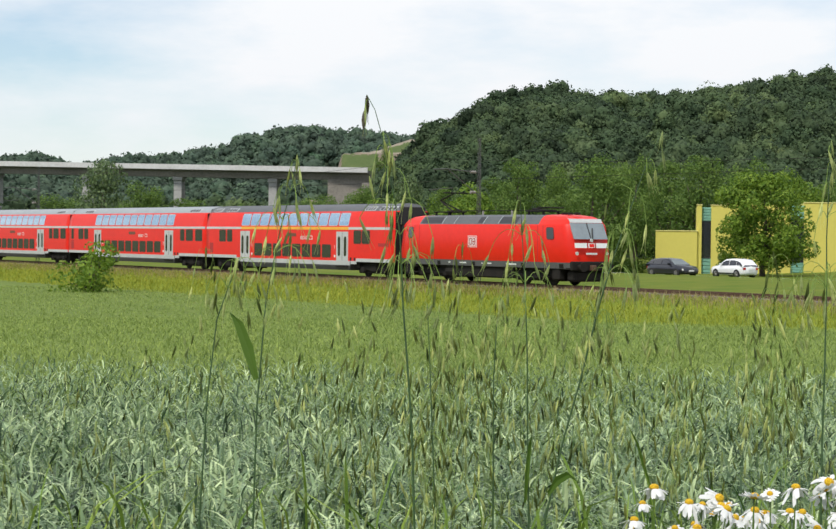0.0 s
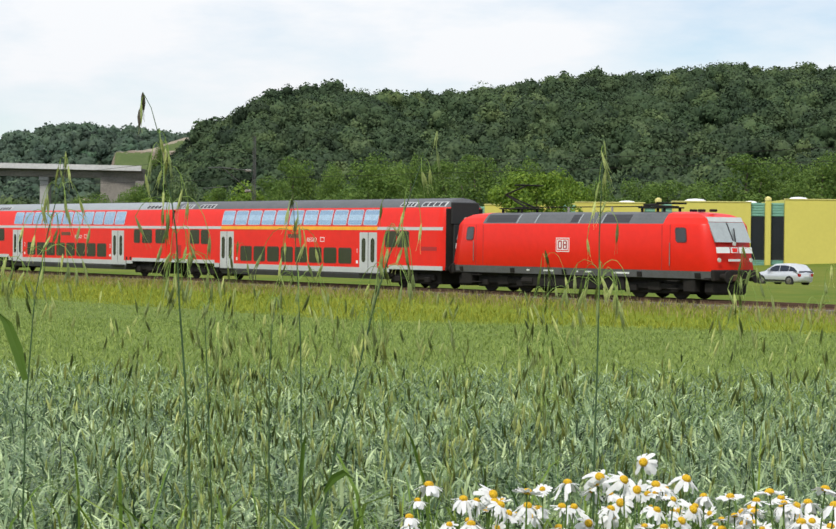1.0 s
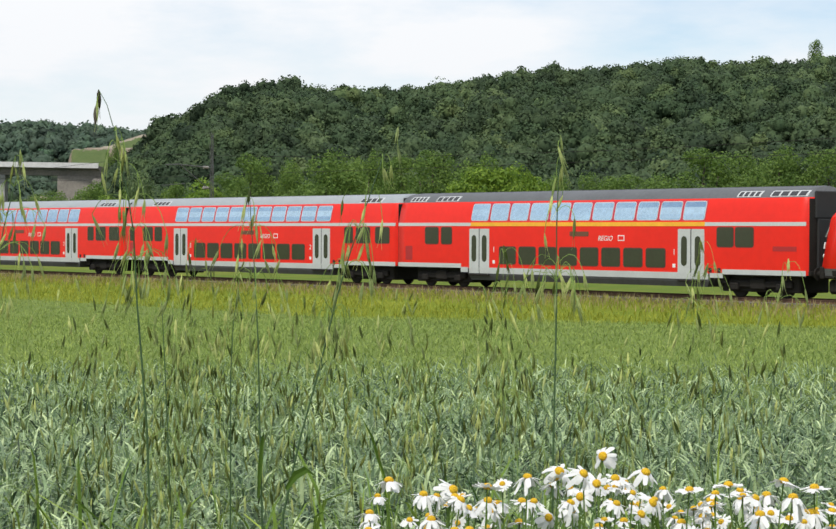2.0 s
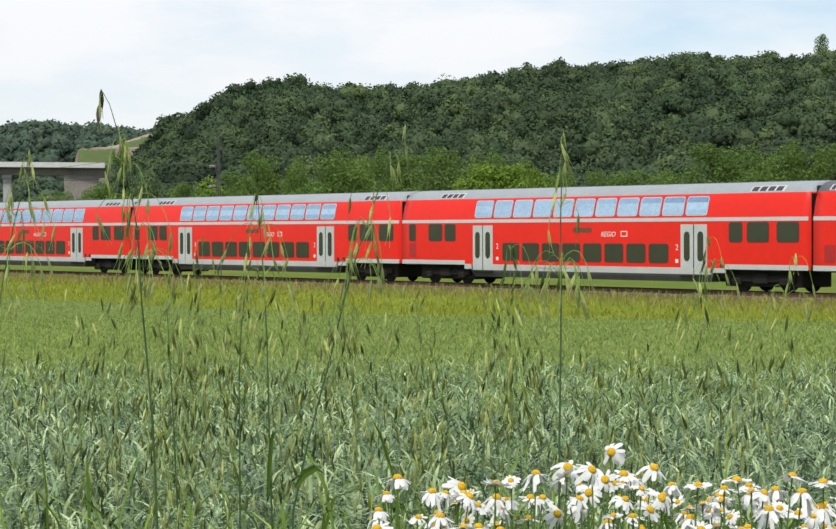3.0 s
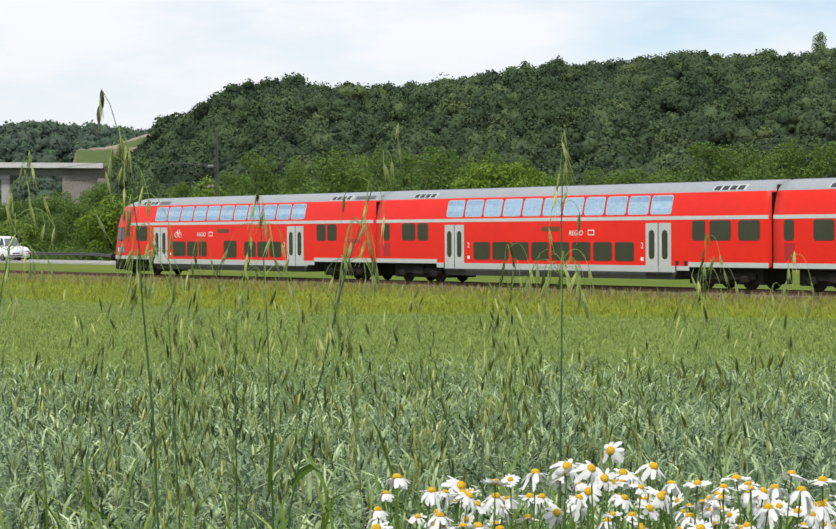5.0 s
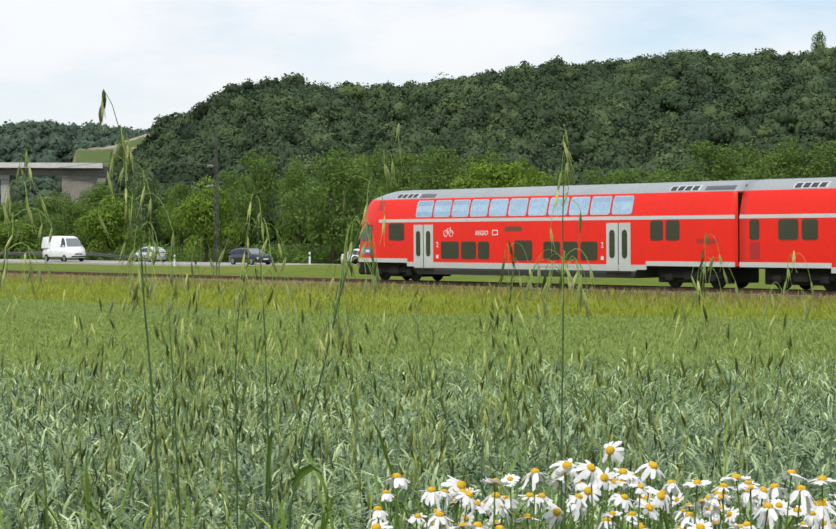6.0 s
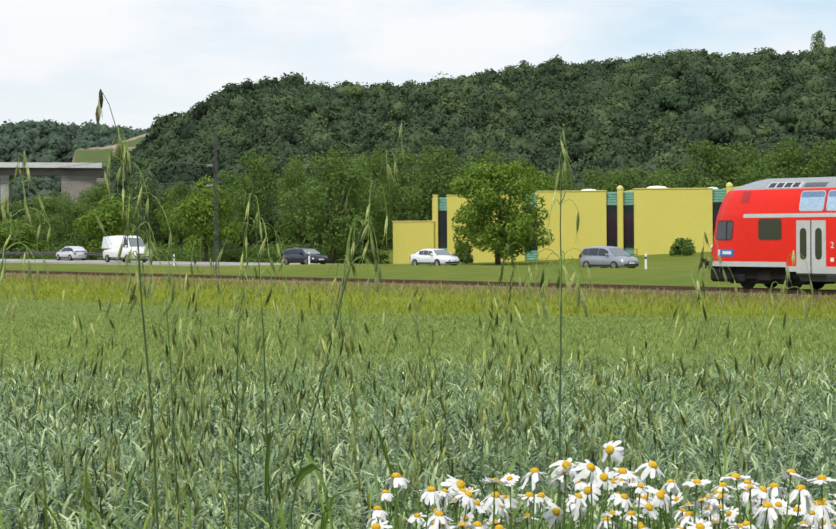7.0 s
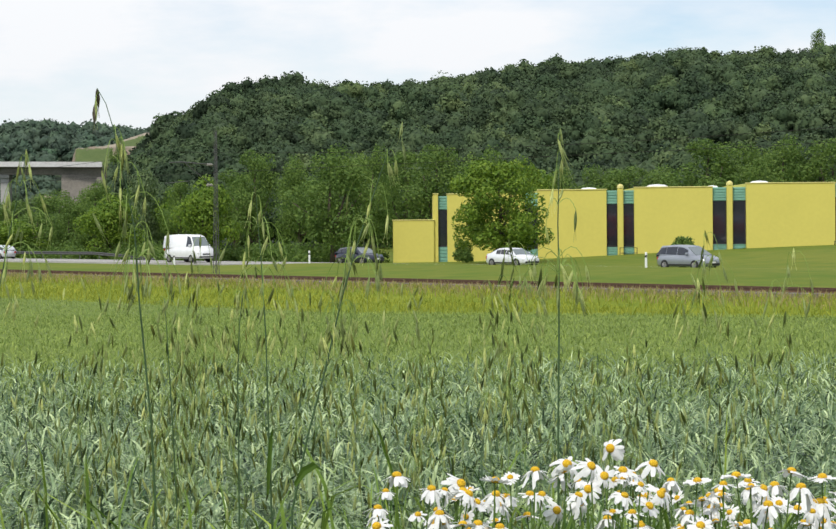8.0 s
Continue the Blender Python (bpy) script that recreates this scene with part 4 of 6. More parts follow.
def build_car(name, label, paint, length, width, height, side, group="cars on the road", lane=98.5, rows=(), facing=1):
    """side: stations (x, bottom z, belt z, roof z) from tail to nose; roof z equal to belt z means no cabin there."""
    c = empty(name, label, "van" if name == "delivery_van" else "car", group)
    hw = width / 2
    body = Shape()
    n = 9
    for x, zb, zw, zr in side:
        end = min(1.0, 0.80 + 0.20 * min((x - side[0][0]) / 0.45, (side[-1][0] - x) / 0.45, 1.0))
        w = hw * end
        sec = [(-w * 0.92, zb), (-w, zb + 0.14), (-w, zb + (zw - zb) * 0.6), (-w * 0.95, zw), (0, zw + 0.03), (w * 0.95, zw), (w, zb + (zw - zb) * 0.6), (w, zb + 0.14), (w * 0.92, zb)]
        body.v += [(x, y, z) for y, z in sec]
    for i in range(len(side) - 1):
        body.f += [(i * n + j, i * n + (j + 1) % n, (i + 1) * n + (j + 1) % n, (i + 1) * n + j) for j in range(n)]
    body.f += [tuple(range(n)), tuple((len(side) - 1) * n + j for j in range(n))]
    part("body", body, paint, c, "", True)
    cabin = [q for q in side if q[3] > q[2] + 0.02]
    i0, i1 = side.index(cabin[0]), side.index(cabin[-1])
    pts = [side[i0 - 1]] + cabin + [side[i1 + 1]]
    roof = Shape()
    m = 6
    for x, zb, zw, zr in pts:
        wb, wt_ = hw * 0.95, hw * (0.95 - 0.24 * (zr - zw) / (height - zw + 0.01))
        if zr <= zw + 0.02:
            wt_ = hw * 0.9
        roof.v += [(x, -wb, zw - 0.03), (x, -wt_, zr - 0.05), (x, -wt_ * 0.8, zr), (x, wt_ * 0.8, zr), (x, wt_, zr - 0.05), (x, wb, zw - 0.03)]
    for i in range(len(pts) - 1):
        roof.f += [(i * m + j, i * m + j + 1, (i + 1) * m + j + 1, (i + 1) * m + j) for j in range(m - 1)]
    part("cabin", roof, paint, c, "", True)

    def zline(x, k):
        return float(np.interp(x, [q[0] for q in pts], [q[k] for q in pts]))

    def wall(x, z, sgn, off):
        zw, zr = zline(x, 2), zline(x, 3)
        f = (z - zw) / max(zr - zw, 0.05)
        return (x, sgn * (hw * (0.95 - 0.24 * max(f, 0) * (zr - zw) / (height - zw + 0.01)) + off), z)
    tail, nose = pts[0], pts[-1]
    if name == "delivery_van":
        spans = [(cabin[-1][0] - 0.45, cabin[-1][0] + 0.45)]
    else:
        a, b = cabin[0][0] - 0.1, cabin[-1][0] + 0.25
        t = (b - a) / 3
        spans = [(a + 0.05, a + t - 0.06), (a + t, a + 2 * t - 0.04), (a + 2 * t + 0.03, b)]
    for sgn in (-1, 1):
        for a, b in spans:
            zt = lambda x: zline(x, 3) - 0.12
            vs = []
            for x in (a, (a + b) / 2, b):
                z0 = zline(x, 2) + 0.02
                z1 = max(zt(x), z0 + 0.03)
                vs += [wall(x, z0, sgn, 0.012), wall(x, z1, sgn, 0.012), wall(x, z0, sgn, -0.03), wall(x, z1, sgn, -0.03)]
            part("side_window", Shape().add(vs, [(0, 1, 5, 4), (4, 5, 9, 8), (0, 4, 6, 2), (4, 8, 10, 6), (1, 3, 7, 5), (5, 7, 11, 9), (0, 2, 3, 1), (8, 9, 11, 10)]), PANESHOP, c)
        part("mirror", Shape().box(cabin[-1][0] + 0.2, cabin[-1][0] + 0.35, *sorted((sgn * hw * 0.93, sgn * (hw + 0.14))), zline(cabin[-1][0], 2) + 0.02, zline(cabin[-1][0], 2) + 0.18, 0.03), paint, c)
        part("headlamp", Shape().box(side[-1][0] - 0.42, side[-1][0] - 0.05, *sorted((sgn * hw * 0.62, sgn * hw * 0.88)), side[-1][2] - 0.14, side[-1][2] + 0.0, 0.03), LAMPGLASS, c)
        part("tail_lamp", Shape().box(side[0][0] - 0.01, side[0][0] + 0.2, *sorted((sgn * hw * 0.58, sgn * hw * 0.84)), side[0][2] - 0.25, side[0][2] - 0.04, 0.02), TAIL, c)
        part("sill", Shape().box(side[0][0] + 0.9, side[-1][0] - 1.0, *sorted((sgn * hw * 0.9, sgn * hw * 1.005)), side[0][1] - 0.02, side[0][1] + 0.1, 0.02), RUBBER, c)
    for a, b, nm in ((cabin[-1], nose, "windscreen"), (cabin[0], tail, "rear_window")):
        if name == "delivery_van" and nm == "rear_window":
            continue
        wt_, wb = hw * 0.66, hw * 0.86
        dx = 0.012 if nm == "windscreen" else -0.012
        vs = []
        for f, w in ((0.1, wt_), (0.92, wb)):
            x, z = a[0] + (b[0] - a[0]) * f, a[3] + (b[3] - a[3]) * f
            vs += [(x + dx, -w, z + 0.012), (x + dx, w, z + 0.012), (x - dx * 2, -w, z - 0.03), (x - dx * 2, w, z - 0.03)]
        part(nm, Shape().add(vs, [(0, 1, 5, 4), (2, 6, 7, 3), (0, 4, 6, 2), (1, 3, 7, 5), (0, 2, 3, 1), (4, 5, 7, 6)]), SCREEN if nm == "windscreen" else PANESHOP, c)
    zf, zt_ = side[-1][1], side[-1][2]
    part("bumper", Shape().box(side[-1][0] - 0.2, side[-1][0] + 0.03, -hw * 0.78, hw * 0.78, zf + 0.02, zf + 0.17, 0.04), RUBBER, c)
    part("grille", Shape().box(side[-1][0] - 0.1, side[-1][0] + 0.02, -hw * 0.4, hw * 0.4, zt_ - 0.2, zt_ - 0.06, 0.02), GRILLE, c)
    part("licence_plate", Shape().box(side[-1][0] + 0.02, side[-1][0] + 0.045, -0.26, 0.26, zf + 0.16, zf + 0.27, 0.005), WHITEP, c)
    part("licence_plate", Shape().box(side[0][0] - 0.03, side[0][0] - 0.005, -0.26, 0.26, zf + 0.3, zf + 0.41, 0.005), WHITEP, c)
    r = 0.34 if name == "delivery_van" else 0.31
    wheels = []
    for x in (side[0][0] + length * 0.19, side[-1][0] - length * 0.19):
        for sgn in (-1, 1):
            arch = Shape()
            arch.wheel(0, 0, 0, r + 0.05, 0.1, 18)
            a = part("wheel_arch", arch, RUBBER, c)
            a.matrix_basis = Matrix.Translation((x, sgn * (hw - 0.045), r))
            w = part("wheel", Shape().wheel(0, 0, 0, r, 0.2, 20), RUBBER, c)
            w.matrix_basis = Matrix.Translation((x, sgn * (hw - 0.09), r))
            rim = Shape().wheel(0, sgn * 0.095, 0, r * 0.66, 0.03, 16)
            for k in range(5):
                a0 = 2 * math.pi * k / 5
                rim.tube([(0, sgn * 0.115, 0), (r * 0.6 * math.cos(a0), sgn * 0.115, r * 0.6 * math.sin(a0))], 0.03, 4)
            part("rim", rim, STEEL, w)
            wheels.append((w, Matrix.Translation((x, sgn * (hw - 0.09), r)), r))
    CARS.append((c, rows, lane, facing, wheels))
    s, p = rows[0][1], lane
    c.matrix_basis = Matrix.Translation(at(s, p, ROAD_Z + 0.005)) @ pose(0, 0, 0, 0, 0, TURN + (0 if facing > 0 else 180))
    return c


def paint(name, color, metal=0.3):
    return material(name, color, 0.28, metal, vary=0.1, scale=1.5, coat=0.5)


SILVER, PEARL, GREYM, NAVY, BLACKP, VANWHITE = (paint("silver_paint", (0.62, 0.64, 0.66)), paint("white_silver_paint", (0.74, 0.75, 0.76), 0.1), paint("grey_metal_paint", (0.30, 0.32, 0.36)),
                                                 paint("navy_paint", (0.018, 0.022, 0.04)), paint("dark_paint", (0.02, 0.022, 0.03)), paint("van_white_paint", (0.82, 0.82, 0.82), 0.0))
HATCH = [(-1.95, 0.3, 0.85, 0.85), (-1.8, 0.22, 0.95, 0.98), (-1.45, 0.2, 0.95, 1.38), (-0.6, 0.2, 0.93, 1.47), (0.25, 0.2, 0.91, 1.42), (1.1, 0.2, 0.9, 0.9), (1.7, 0.22, 0.80, 0.8), (1.95, 0.28, 0.62, 0.62)]
SEDAN = [(-2.15, 0.3, 0.85, 0.85), (-2.0, 0.22, 0.98, 0.98), (-1.65, 0.2, 1.0, 1.02), (-0.85, 0.2, 0.96, 1.38), (-0.2, 0.2, 0.94, 1.43), (0.5, 0.2, 0.92, 1.37), (1.3, 0.2, 0.9, 0.9), (1.9, 0.22, 0.8, 0.8), (2.15, 0.28, 0.62, 0.62)]
WAGON = [(-2.3, 0.3, 0.85, 0.85), (-2.2, 0.22, 0.95, 0.98), (-1.75, 0.2, 0.96, 1.36), (-0.7, 0.2, 0.94, 1.45), (0.4, 0.2, 0.92, 1.39), (1.3, 0.2, 0.9, 0.9), (2.0, 0.22, 0.8, 0.8), (2.3, 0.28, 0.62, 0.62)]
MINIVAN = [(-2.2, 0.3, 0.9, 0.9), (-2.1, 0.22, 1.0, 1.05), (-1.8, 0.2, 1.02, 1.58), (-0.6, 0.2, 1.0, 1.66), (0.45, 0.2, 0.97, 1.58), (1.5, 0.2, 0.93, 0.93), (2.0, 0.22, 0.8, 0.8), (2.2, 0.28, 0.65, 0.65)]
VAN = [(-2.95, 0.4, 1.3, 1.32), (-2.93, 0.35, 1.35, 2.45), (-1.0, 0.35, 1.38, 2.55), (1.0, 0.35, 1.42, 2.52), (1.45, 0.35, 1.44, 2.40), (2.25, 0.35, 1.42, 1.42), (2.72, 0.38, 1.22, 1.22), (2.9, 0.42, 0.88, 0.88)]


def steady(t0, s0, v, a=0.0):
    """Rows of seconds and metres along the road for a car at a steady pace."""
    return [(t, s0 + v * (t - t0) + a * (t - t0) ** 2) for t in (0, 1, 2, 3, 4, 5, 6, 7, 8)]


build_car("delivery_van", "white delivery van driving on the road", VANWHITE, 5.8, 1.98, 2.6, VAN, rows=steady(7, -164.7, 11.5, -0.5))
build_car("estate_car", "dark blue estate car driving on the road", NAVY, 4.6, 1.8, 1.46, WAGON, rows=steady(7, -135.8, 7.8, -0.3))
build_car("sedan_car", "silver-white saloon car driving on the road", PEARL, 4.3, 1.75, 1.44, SEDAN, rows=steady(7, -118.8, 9.0))
build_car("minivan", "grey metallic minivan driving on the road", GREYM, 4.45, 1.8, 1.67, MINIVAN, rows=steady(7, -99.7, 7.5))
build_car("saloon_car", "black car driving on the road", BLACKP, 4.2, 1.75, 1.44, WAGON, rows=steady(0, -121.8, 8.5))
build_car("hatchback_car", "white hatchback driving on the road", VANWHITE, 3.9, 1.68, 1.48, HATCH, lane=102.0, rows=steady(0, -118.6, -15.0), facing=-1)
build_car("hatchback_car", "silver hatchback driving on the road", SILVER, 3.9, 1.68, 1.48, HATCH, lane=102.0, rows=steady(1, -90.2, -15.2), facing=-1)


# ---- the yellow building ----
def build_building():
    Y = 185.0
    c = empty("industrial_building", "flat-roofed yellow building with tall dark windows and green slats", "building")
    k = Y / 3750

    def X(px):
        return (px - 784) * k

    def Z(px, py):
        return EYE[2] + (434.8 - 0.00873 * px - py) * k

    def wall(px0, px1, top0, bottom, depth=14.0, y0=Y, name="wall"):
        x0, x1, zt, zb = X(px0), X(px1), Z((px0 + px1) / 2, top0), Z((px0 + px1) / 2, bottom) - 1.0
        w = part(name, Shape().box(x0, x1, y0, y0 + depth, zb, zt, 0.03), YELLOWWALL, c)
        part("parapet_cap", Shape().box(x0 - 0.06, x1 + 0.06, y0 - 0.06, y0 + 0.35, zt, zt + 0.09, 0.02), CAPMETAL, w)
        return zt

    def bay(px0, px1, pillar, top, bottom, low=28):
        """A recessed window bay: slats above and below, dark glass between."""
        x0, x1 = X(px0), X(px1)
        mid = (px0 + px1) / 2
        zt, zb = Z(mid, top), Z(mid, bottom)
        b = part("window_bay", Shape().box(x0, x1, Y + 0.5, Y + 10, zb - 1, zt - 0.02, 0.02), GREENSLAT, c, "sea-green slatted bay")
        n = 5
        for z0, z1 in ((zt - 1.25, zt), (zb, zb + low * k)):
            for i in range(n):
                a = z0 + (z1 - z0) * i / n
                part("slat", Shape().box(x0, x1, Y + 0.40, Y + 0.49, a + 0.02, a + (z1 - z0) / n - 0.03, 0.02), GREENSLAT, b)
        part("pane", Shape().box(x0 + 0.06, x1 - 0.06, Y + 0.42, Y + 0.47, zb + low * k + 0.03, zt - 1.28, 0.01), PANESHOP, b, "tall dark window")
        for x in (x0, x1 - 0.07):
            part("window_frame", Shape().box(x, x + 0.07, Y + 0.36, Y + 0.5, zb + low * k, zt - 1.25, 0.01), GRILLE, b)
        part("window_frame", Shape().box(x0, x1, Y + 0.36, Y + 0.5, zb + low * k, zb + low * k + 0.07, 0.01), GRILLE, b)
        if pillar:
            xa, xb = X(pillar) - 0.27, X(pillar) + 0.27
            pl = part("pillar", Shape().box(xa, xb, Y - 0.15, Y + 0.4, zb - 1, zt + 0.2, 0.08), YELLOWWALL, c, "yellow pillar with a rounded top")
            part("pillar_cap", Shape().tube([((xa + xb) / 2, Y + 0.12, zt + 0.2), ((xa + xb) / 2, Y + 0.12, zt + 0.42), ((xa + xb) / 2, Y + 0.12, zt + 0.58)], [0.33, 0.30, 0.08], 14), CAPMETAL, pl)

    wall(737, 814, 414, 498, 8.0, Y - 0.3, "annex_wall")
    wall(813, 822, 365, 497)
    wall(839, 868, 365, 497)
    bay(822, 840, None, 368, 497, 34)
    wall(868, 985, 362, 495)
    bay(985, 1010, None, 362, 491, 24)
    wall(1009, 1138, 357, 489)
    bay(1138, 1191, 1164, 357, 487, 24)
    wall(1190, 1337, 352, 484)
    bay(1337, 1400, 1369, 351, 478, 20)
    wall(1400, 1567, 344, 474)
    bay(1567, 1620, 1596, 344, 470, 20)
    wall(1620, 1780, 338, 466)
    bay(1780, 1840, 1810, 336, 462, 20)
    wall(1840, 2000, 331, 458)
    for px, py, w in ((1240, 350, 1.7), (1345, 352, 1.0), (1435, 343, 1.5), (1110, 356, 1.4)):
        dome = Shape()
        x, z = X(px), Z(px, py)
        dome.tube([(x, Y + 3, z - 0.6), (x, Y + 3, z + 0.08), (x, Y + 3, z + 0.2), (x, Y + 3, z + 0.26)], [w * 0.6, w * 0.6, w * 0.45, w * 0.1], 12)
        part("skylight", dome, WHITEP, c, "white roof light dome")
    for px0, px1, base in ((1160, 1192, 486), (1560, 1600, 474)):
        r = Shape()
        x0, x1, z = X(px0), X(px1), Z(px0, base)
        r.tube([(x0, Y - 1.2, z - 1.0), (x0, Y - 1.2, z + 1.05), (x1, Y - 1.2, z + 1.05), (x1, Y - 1.2, z - 1.0)], 0.04, 6)
        r.tube([(x0, Y - 1.2, z + 0.55), (x1, Y - 1.2, z + 0.55)], 0.03, 6)
        part("handrail", r, UNDER, c, "black steel handrail")


build_building()


# ---- viaduct ----
def build_viaduct():
    c = empty("viaduct", "long pale concrete road viaduct on tall piers", "bridge")
    Y = 700.0

    def deck_z(x):
        return 25.6 - (x + 120) * 0.0155
    deck, kerb = Shape(), Shape()
    xs = list(range(-420, -127, 12)) + [-126, -109]
    for x in xs:
        z = deck_z(x)
        yy = Y - (x + 120) * 0.12
        for y, dz in ((-7, 0), (7, 0), (7, -0.7), (3.6, -1.4), (3.2, -3.4), (-3.2, -3.4), (-3.6, -1.4), (-7, -0.7)):
            deck.v.append((x, yy + y, z + dz))
        for y, dz in ((-7.25, 1.0), (-6.8, 1.0), (-6.8, -0.8), (-7.25, -0.8)):
            kerb.v.append((x, yy + y, z + dz))
    for i in range(len(xs) - 1):
        deck.f += [(i * 8 + j, i * 8 + (j + 1) % 8, (i + 1) * 8 + (j + 1) % 8, (i + 1) * 8 + j) for j in range(8)]
        kerb.f += [(i * 4 + j, i * 4 + (j + 1) % 4, (i + 1) * 4 + (j + 1) % 4, (i + 1) * 4 + j) for j in range(4)]
    e = (len(xs) - 1)
    deck.f += [tuple(range(8)), tuple(e * 8 + j for j in range(8))]
    kerb.f += [tuple(range(4)), tuple(e * 4 + j for j in range(4))]
    # The deck takes the darker, browner concrete, the parapet the paler one.
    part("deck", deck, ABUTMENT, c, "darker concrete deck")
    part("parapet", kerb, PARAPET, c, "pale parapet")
    for x in (-144.6, -180.4, -216, -252, -288, -324, -360):
        z = deck_z(x) - 3.4
        yy = Y - (x + 120) * 0.12
        p = Shape().box(x - 1.5, x + 1.5, yy - 2.6, yy + 2.6, float(ground_z(x, yy)) - 1, z - 1.2, 0.15).box(x - 1.8, x + 1.8, yy - 3.2, yy + 3.2, z - 1.3, z, 0.15)
        part("pier", p, CONCRETE, c)
    ab = Shape().box(-124, -108, Y - 4, Y + 12, 2, 22.4, 0.3)
    part("abutment", ab, ABUTMENT, c, "grey concrete abutment")
    part("wing_wall", Shape().box(-111, -107.6, Y - 9, Y + 3, 2, 21.0, 0.3), ABUTMENT, c)
    return c


build_viaduct()


def build_earthworks():
    """A terraced bank of earth, spoil and young grass behind the viaduct's end."""
    nx, ny = 70, 80
    x, y = np.meshgrid(np.linspace(-190, -121, nx), np.linspace(925, 1110, ny), indexing="ij")
    px = x / y * 1000
    rough = np.array([[noise.noise((a * 0.09, b * 0.05, 1.3)) + 0.5 * noise.noise((a * 0.3, b * 0.2, 4.1)) for b in y[0]] for a in x[:, 0]])
    crest = np.interp(px, (-182, -172, -160, -150, -143, -136, -130, -126), (40, 44.5, 46, 48, 51, 53.5, 53, 46))
    z = 8 + 25 * smooth(y, 925, 948) + 11 * smooth(y, 957, 994) + (crest - 44) * smooth(y, 1004, 1046) - 34 * smooth(y, 1064, 1110)
    side = smooth(px, -178, -170) * (1 - smooth(px, -129, -124))
    z = 6 + (z - 6) * (0.35 + 0.65 * side) + rough * 1.1
    v = np.stack((x, y, z), -1).reshape(-1, 3)
    i, j = np.meshgrid(np.arange(nx - 1), np.arange(ny - 1), indexing="ij")
    q = np.stack((i * ny + j, (i + 1) * ny + j, (i + 1) * ny + j + 1, i * ny + j + 1), -1).reshape(-1, 4)
    me = fast_mesh("earth_bank", v, [q], [EARTH, SPOIL, SLOPEGRASS], True)
    c = v[q].mean(1)
    wob = c[:, 1] + 9 * rough[:-1, :-1].ravel()
    cp = c[:, 0] / c[:, 1] * 1000
    slot = np.where(wob > 1012, 1, 0)
    slot = np.where((wob > 955) & (wob < 988) & (cp > -171) & (cp < -152), 2, slot)
    slot = np.where((wob > 1000) & (wob < 1034) & (cp > -147), 2, slot)
    slot = np.where((wob > 992) & (wob < 998), 1, slot)
    me.polygons.foreach_set("material_index", slot.astype(np.int32))
    tagged(new("earth_bank", me), "terraced bank of brown earth and young grass on a building site", "earthworks")


build_earthworks()


# ---- trees ----
rng = np.random.default_rng(7)


def leaf_cards(centres, normals, size, droop=0.0, wide=0.55):
    """Small folded leaf sprays: four-cornered, a little bent, turned at random about the outward direction."""
    n = len(centres)
    rnd = rng.normal(size=(n, 3))
    nrm = normals + rnd * 0.7
    nrm /= np.linalg.norm(nrm, axis=1, keepdims=True) + 1e-9
    a = np.cross(nrm, rng.normal(size=(n, 3)))
    a /= np.linalg.norm(a, axis=1, keepdims=True) + 1e-9
    b = np.cross(nrm, a)
    if droop:
        b[:, 2] -= droop
    s = size * rng.uniform(0.6, 1.35, (n, 1))
    v = np.stack((centres - a * s, centres + b * s * wide + nrm * s * 0.25, centres + a * s, centres - b * s * wide - nrm * s * 0.2), 1)
    return v.reshape(-1, 3), np.arange(4 * n).reshape(n, 4)


def crown_points(lobes, count, inner=0.35):
    """Points on and in a set of ellipsoid lobes (x, y, z, rx, ry, rz), crowded towards the outside."""
    vol = np.array([l[3] * l[4] + l[4] * l[5] for l in lobes])
    pick = rng.choice(len(lobes), count, p=vol / vol.sum())
    L = np.array(lobes)[pick]
    d = rng.normal(size=(count, 3))
    d /= np.linalg.norm(d, axis=1, keepdims=True)
    rad = 1 - inner * rng.random((count, 1)) ** 1.6 + rng.normal(size=(count, 1)) * 0.05
    return L[:, :3] + d * L[:, 3:] * rad, d


def tree_lobes(h, w, bottom, n, small=0.15, large=0.24, spread=0.68):
    """Lobes of a crown h high and w wide that starts at a fraction of its height."""
    lobes = []
    for i in range(n):
        f = rng.uniform(0, 1)
        z = h * (bottom + (1 - bottom) * (0.12 + 0.76 * f))
        reach = w * 0.5 * math.sin(math.pi * (0.18 + 0.72 * f)) * spread
        a = rng.uniform(0, 2 * math.pi)
        q = reach * math.sqrt(rng.uniform(0.1, 1))
        s = w * rng.uniform(small, large)
        lobes.append((q * math.cos(a), q * math.sin(a), z, s, s, s * rng.uniform(0.7, 1.0)))
    lobes.append((0, 0, h * (bottom + (1 - bottom) * 0.5), w * 0.26, w * 0.26, h * (1 - bottom) * 0.34))
    return lobes


def build_tree(label, h, w, bottom, leaf, leaves=7800, size=0.16, droop=0.0, name="tree", lobes=15, **form):
    t = empty(name, label, "shrub" if name == "shrub" else "tree", "trees behind the road")
    lb = tree_lobes(h, w, bottom, lobes, **form)
    trunk = Shape()
    tr = 0.028 * h
    trunk.tube([(0, 0, -0.6), (0.02 * w, 0, h * 0.2), (-0.02 * w, 0.02 * w, h * 0.45), (0, 0, h * 0.8)], [tr, tr * 0.8, tr * 0.5, tr * 0.12], 8)
    for l in lb[:9]:
        z0 = h * rng.uniform(0.08, 0.4)
        trunk.tube([(0, 0, z0), (l[0] * 0.5, l[1] * 0.5, (z0 + l[2]) / 2 - 0.03 * h), (l[0], l[1], l[2])], [tr * 0.5, tr * 0.32, tr * 0.08], 6)
    part("trunk", trunk, BARK, t, "", True)
    pts, nrm = crown_points(lb, leaves)
    ok = pts[:, 2] > 0.15
    v, f = leaf_cards(pts[ok], nrm[ok] * 1.7, size, droop)
    part("crown", fast_mesh("crown", v, [f], leaf), leaf, t)
    return t


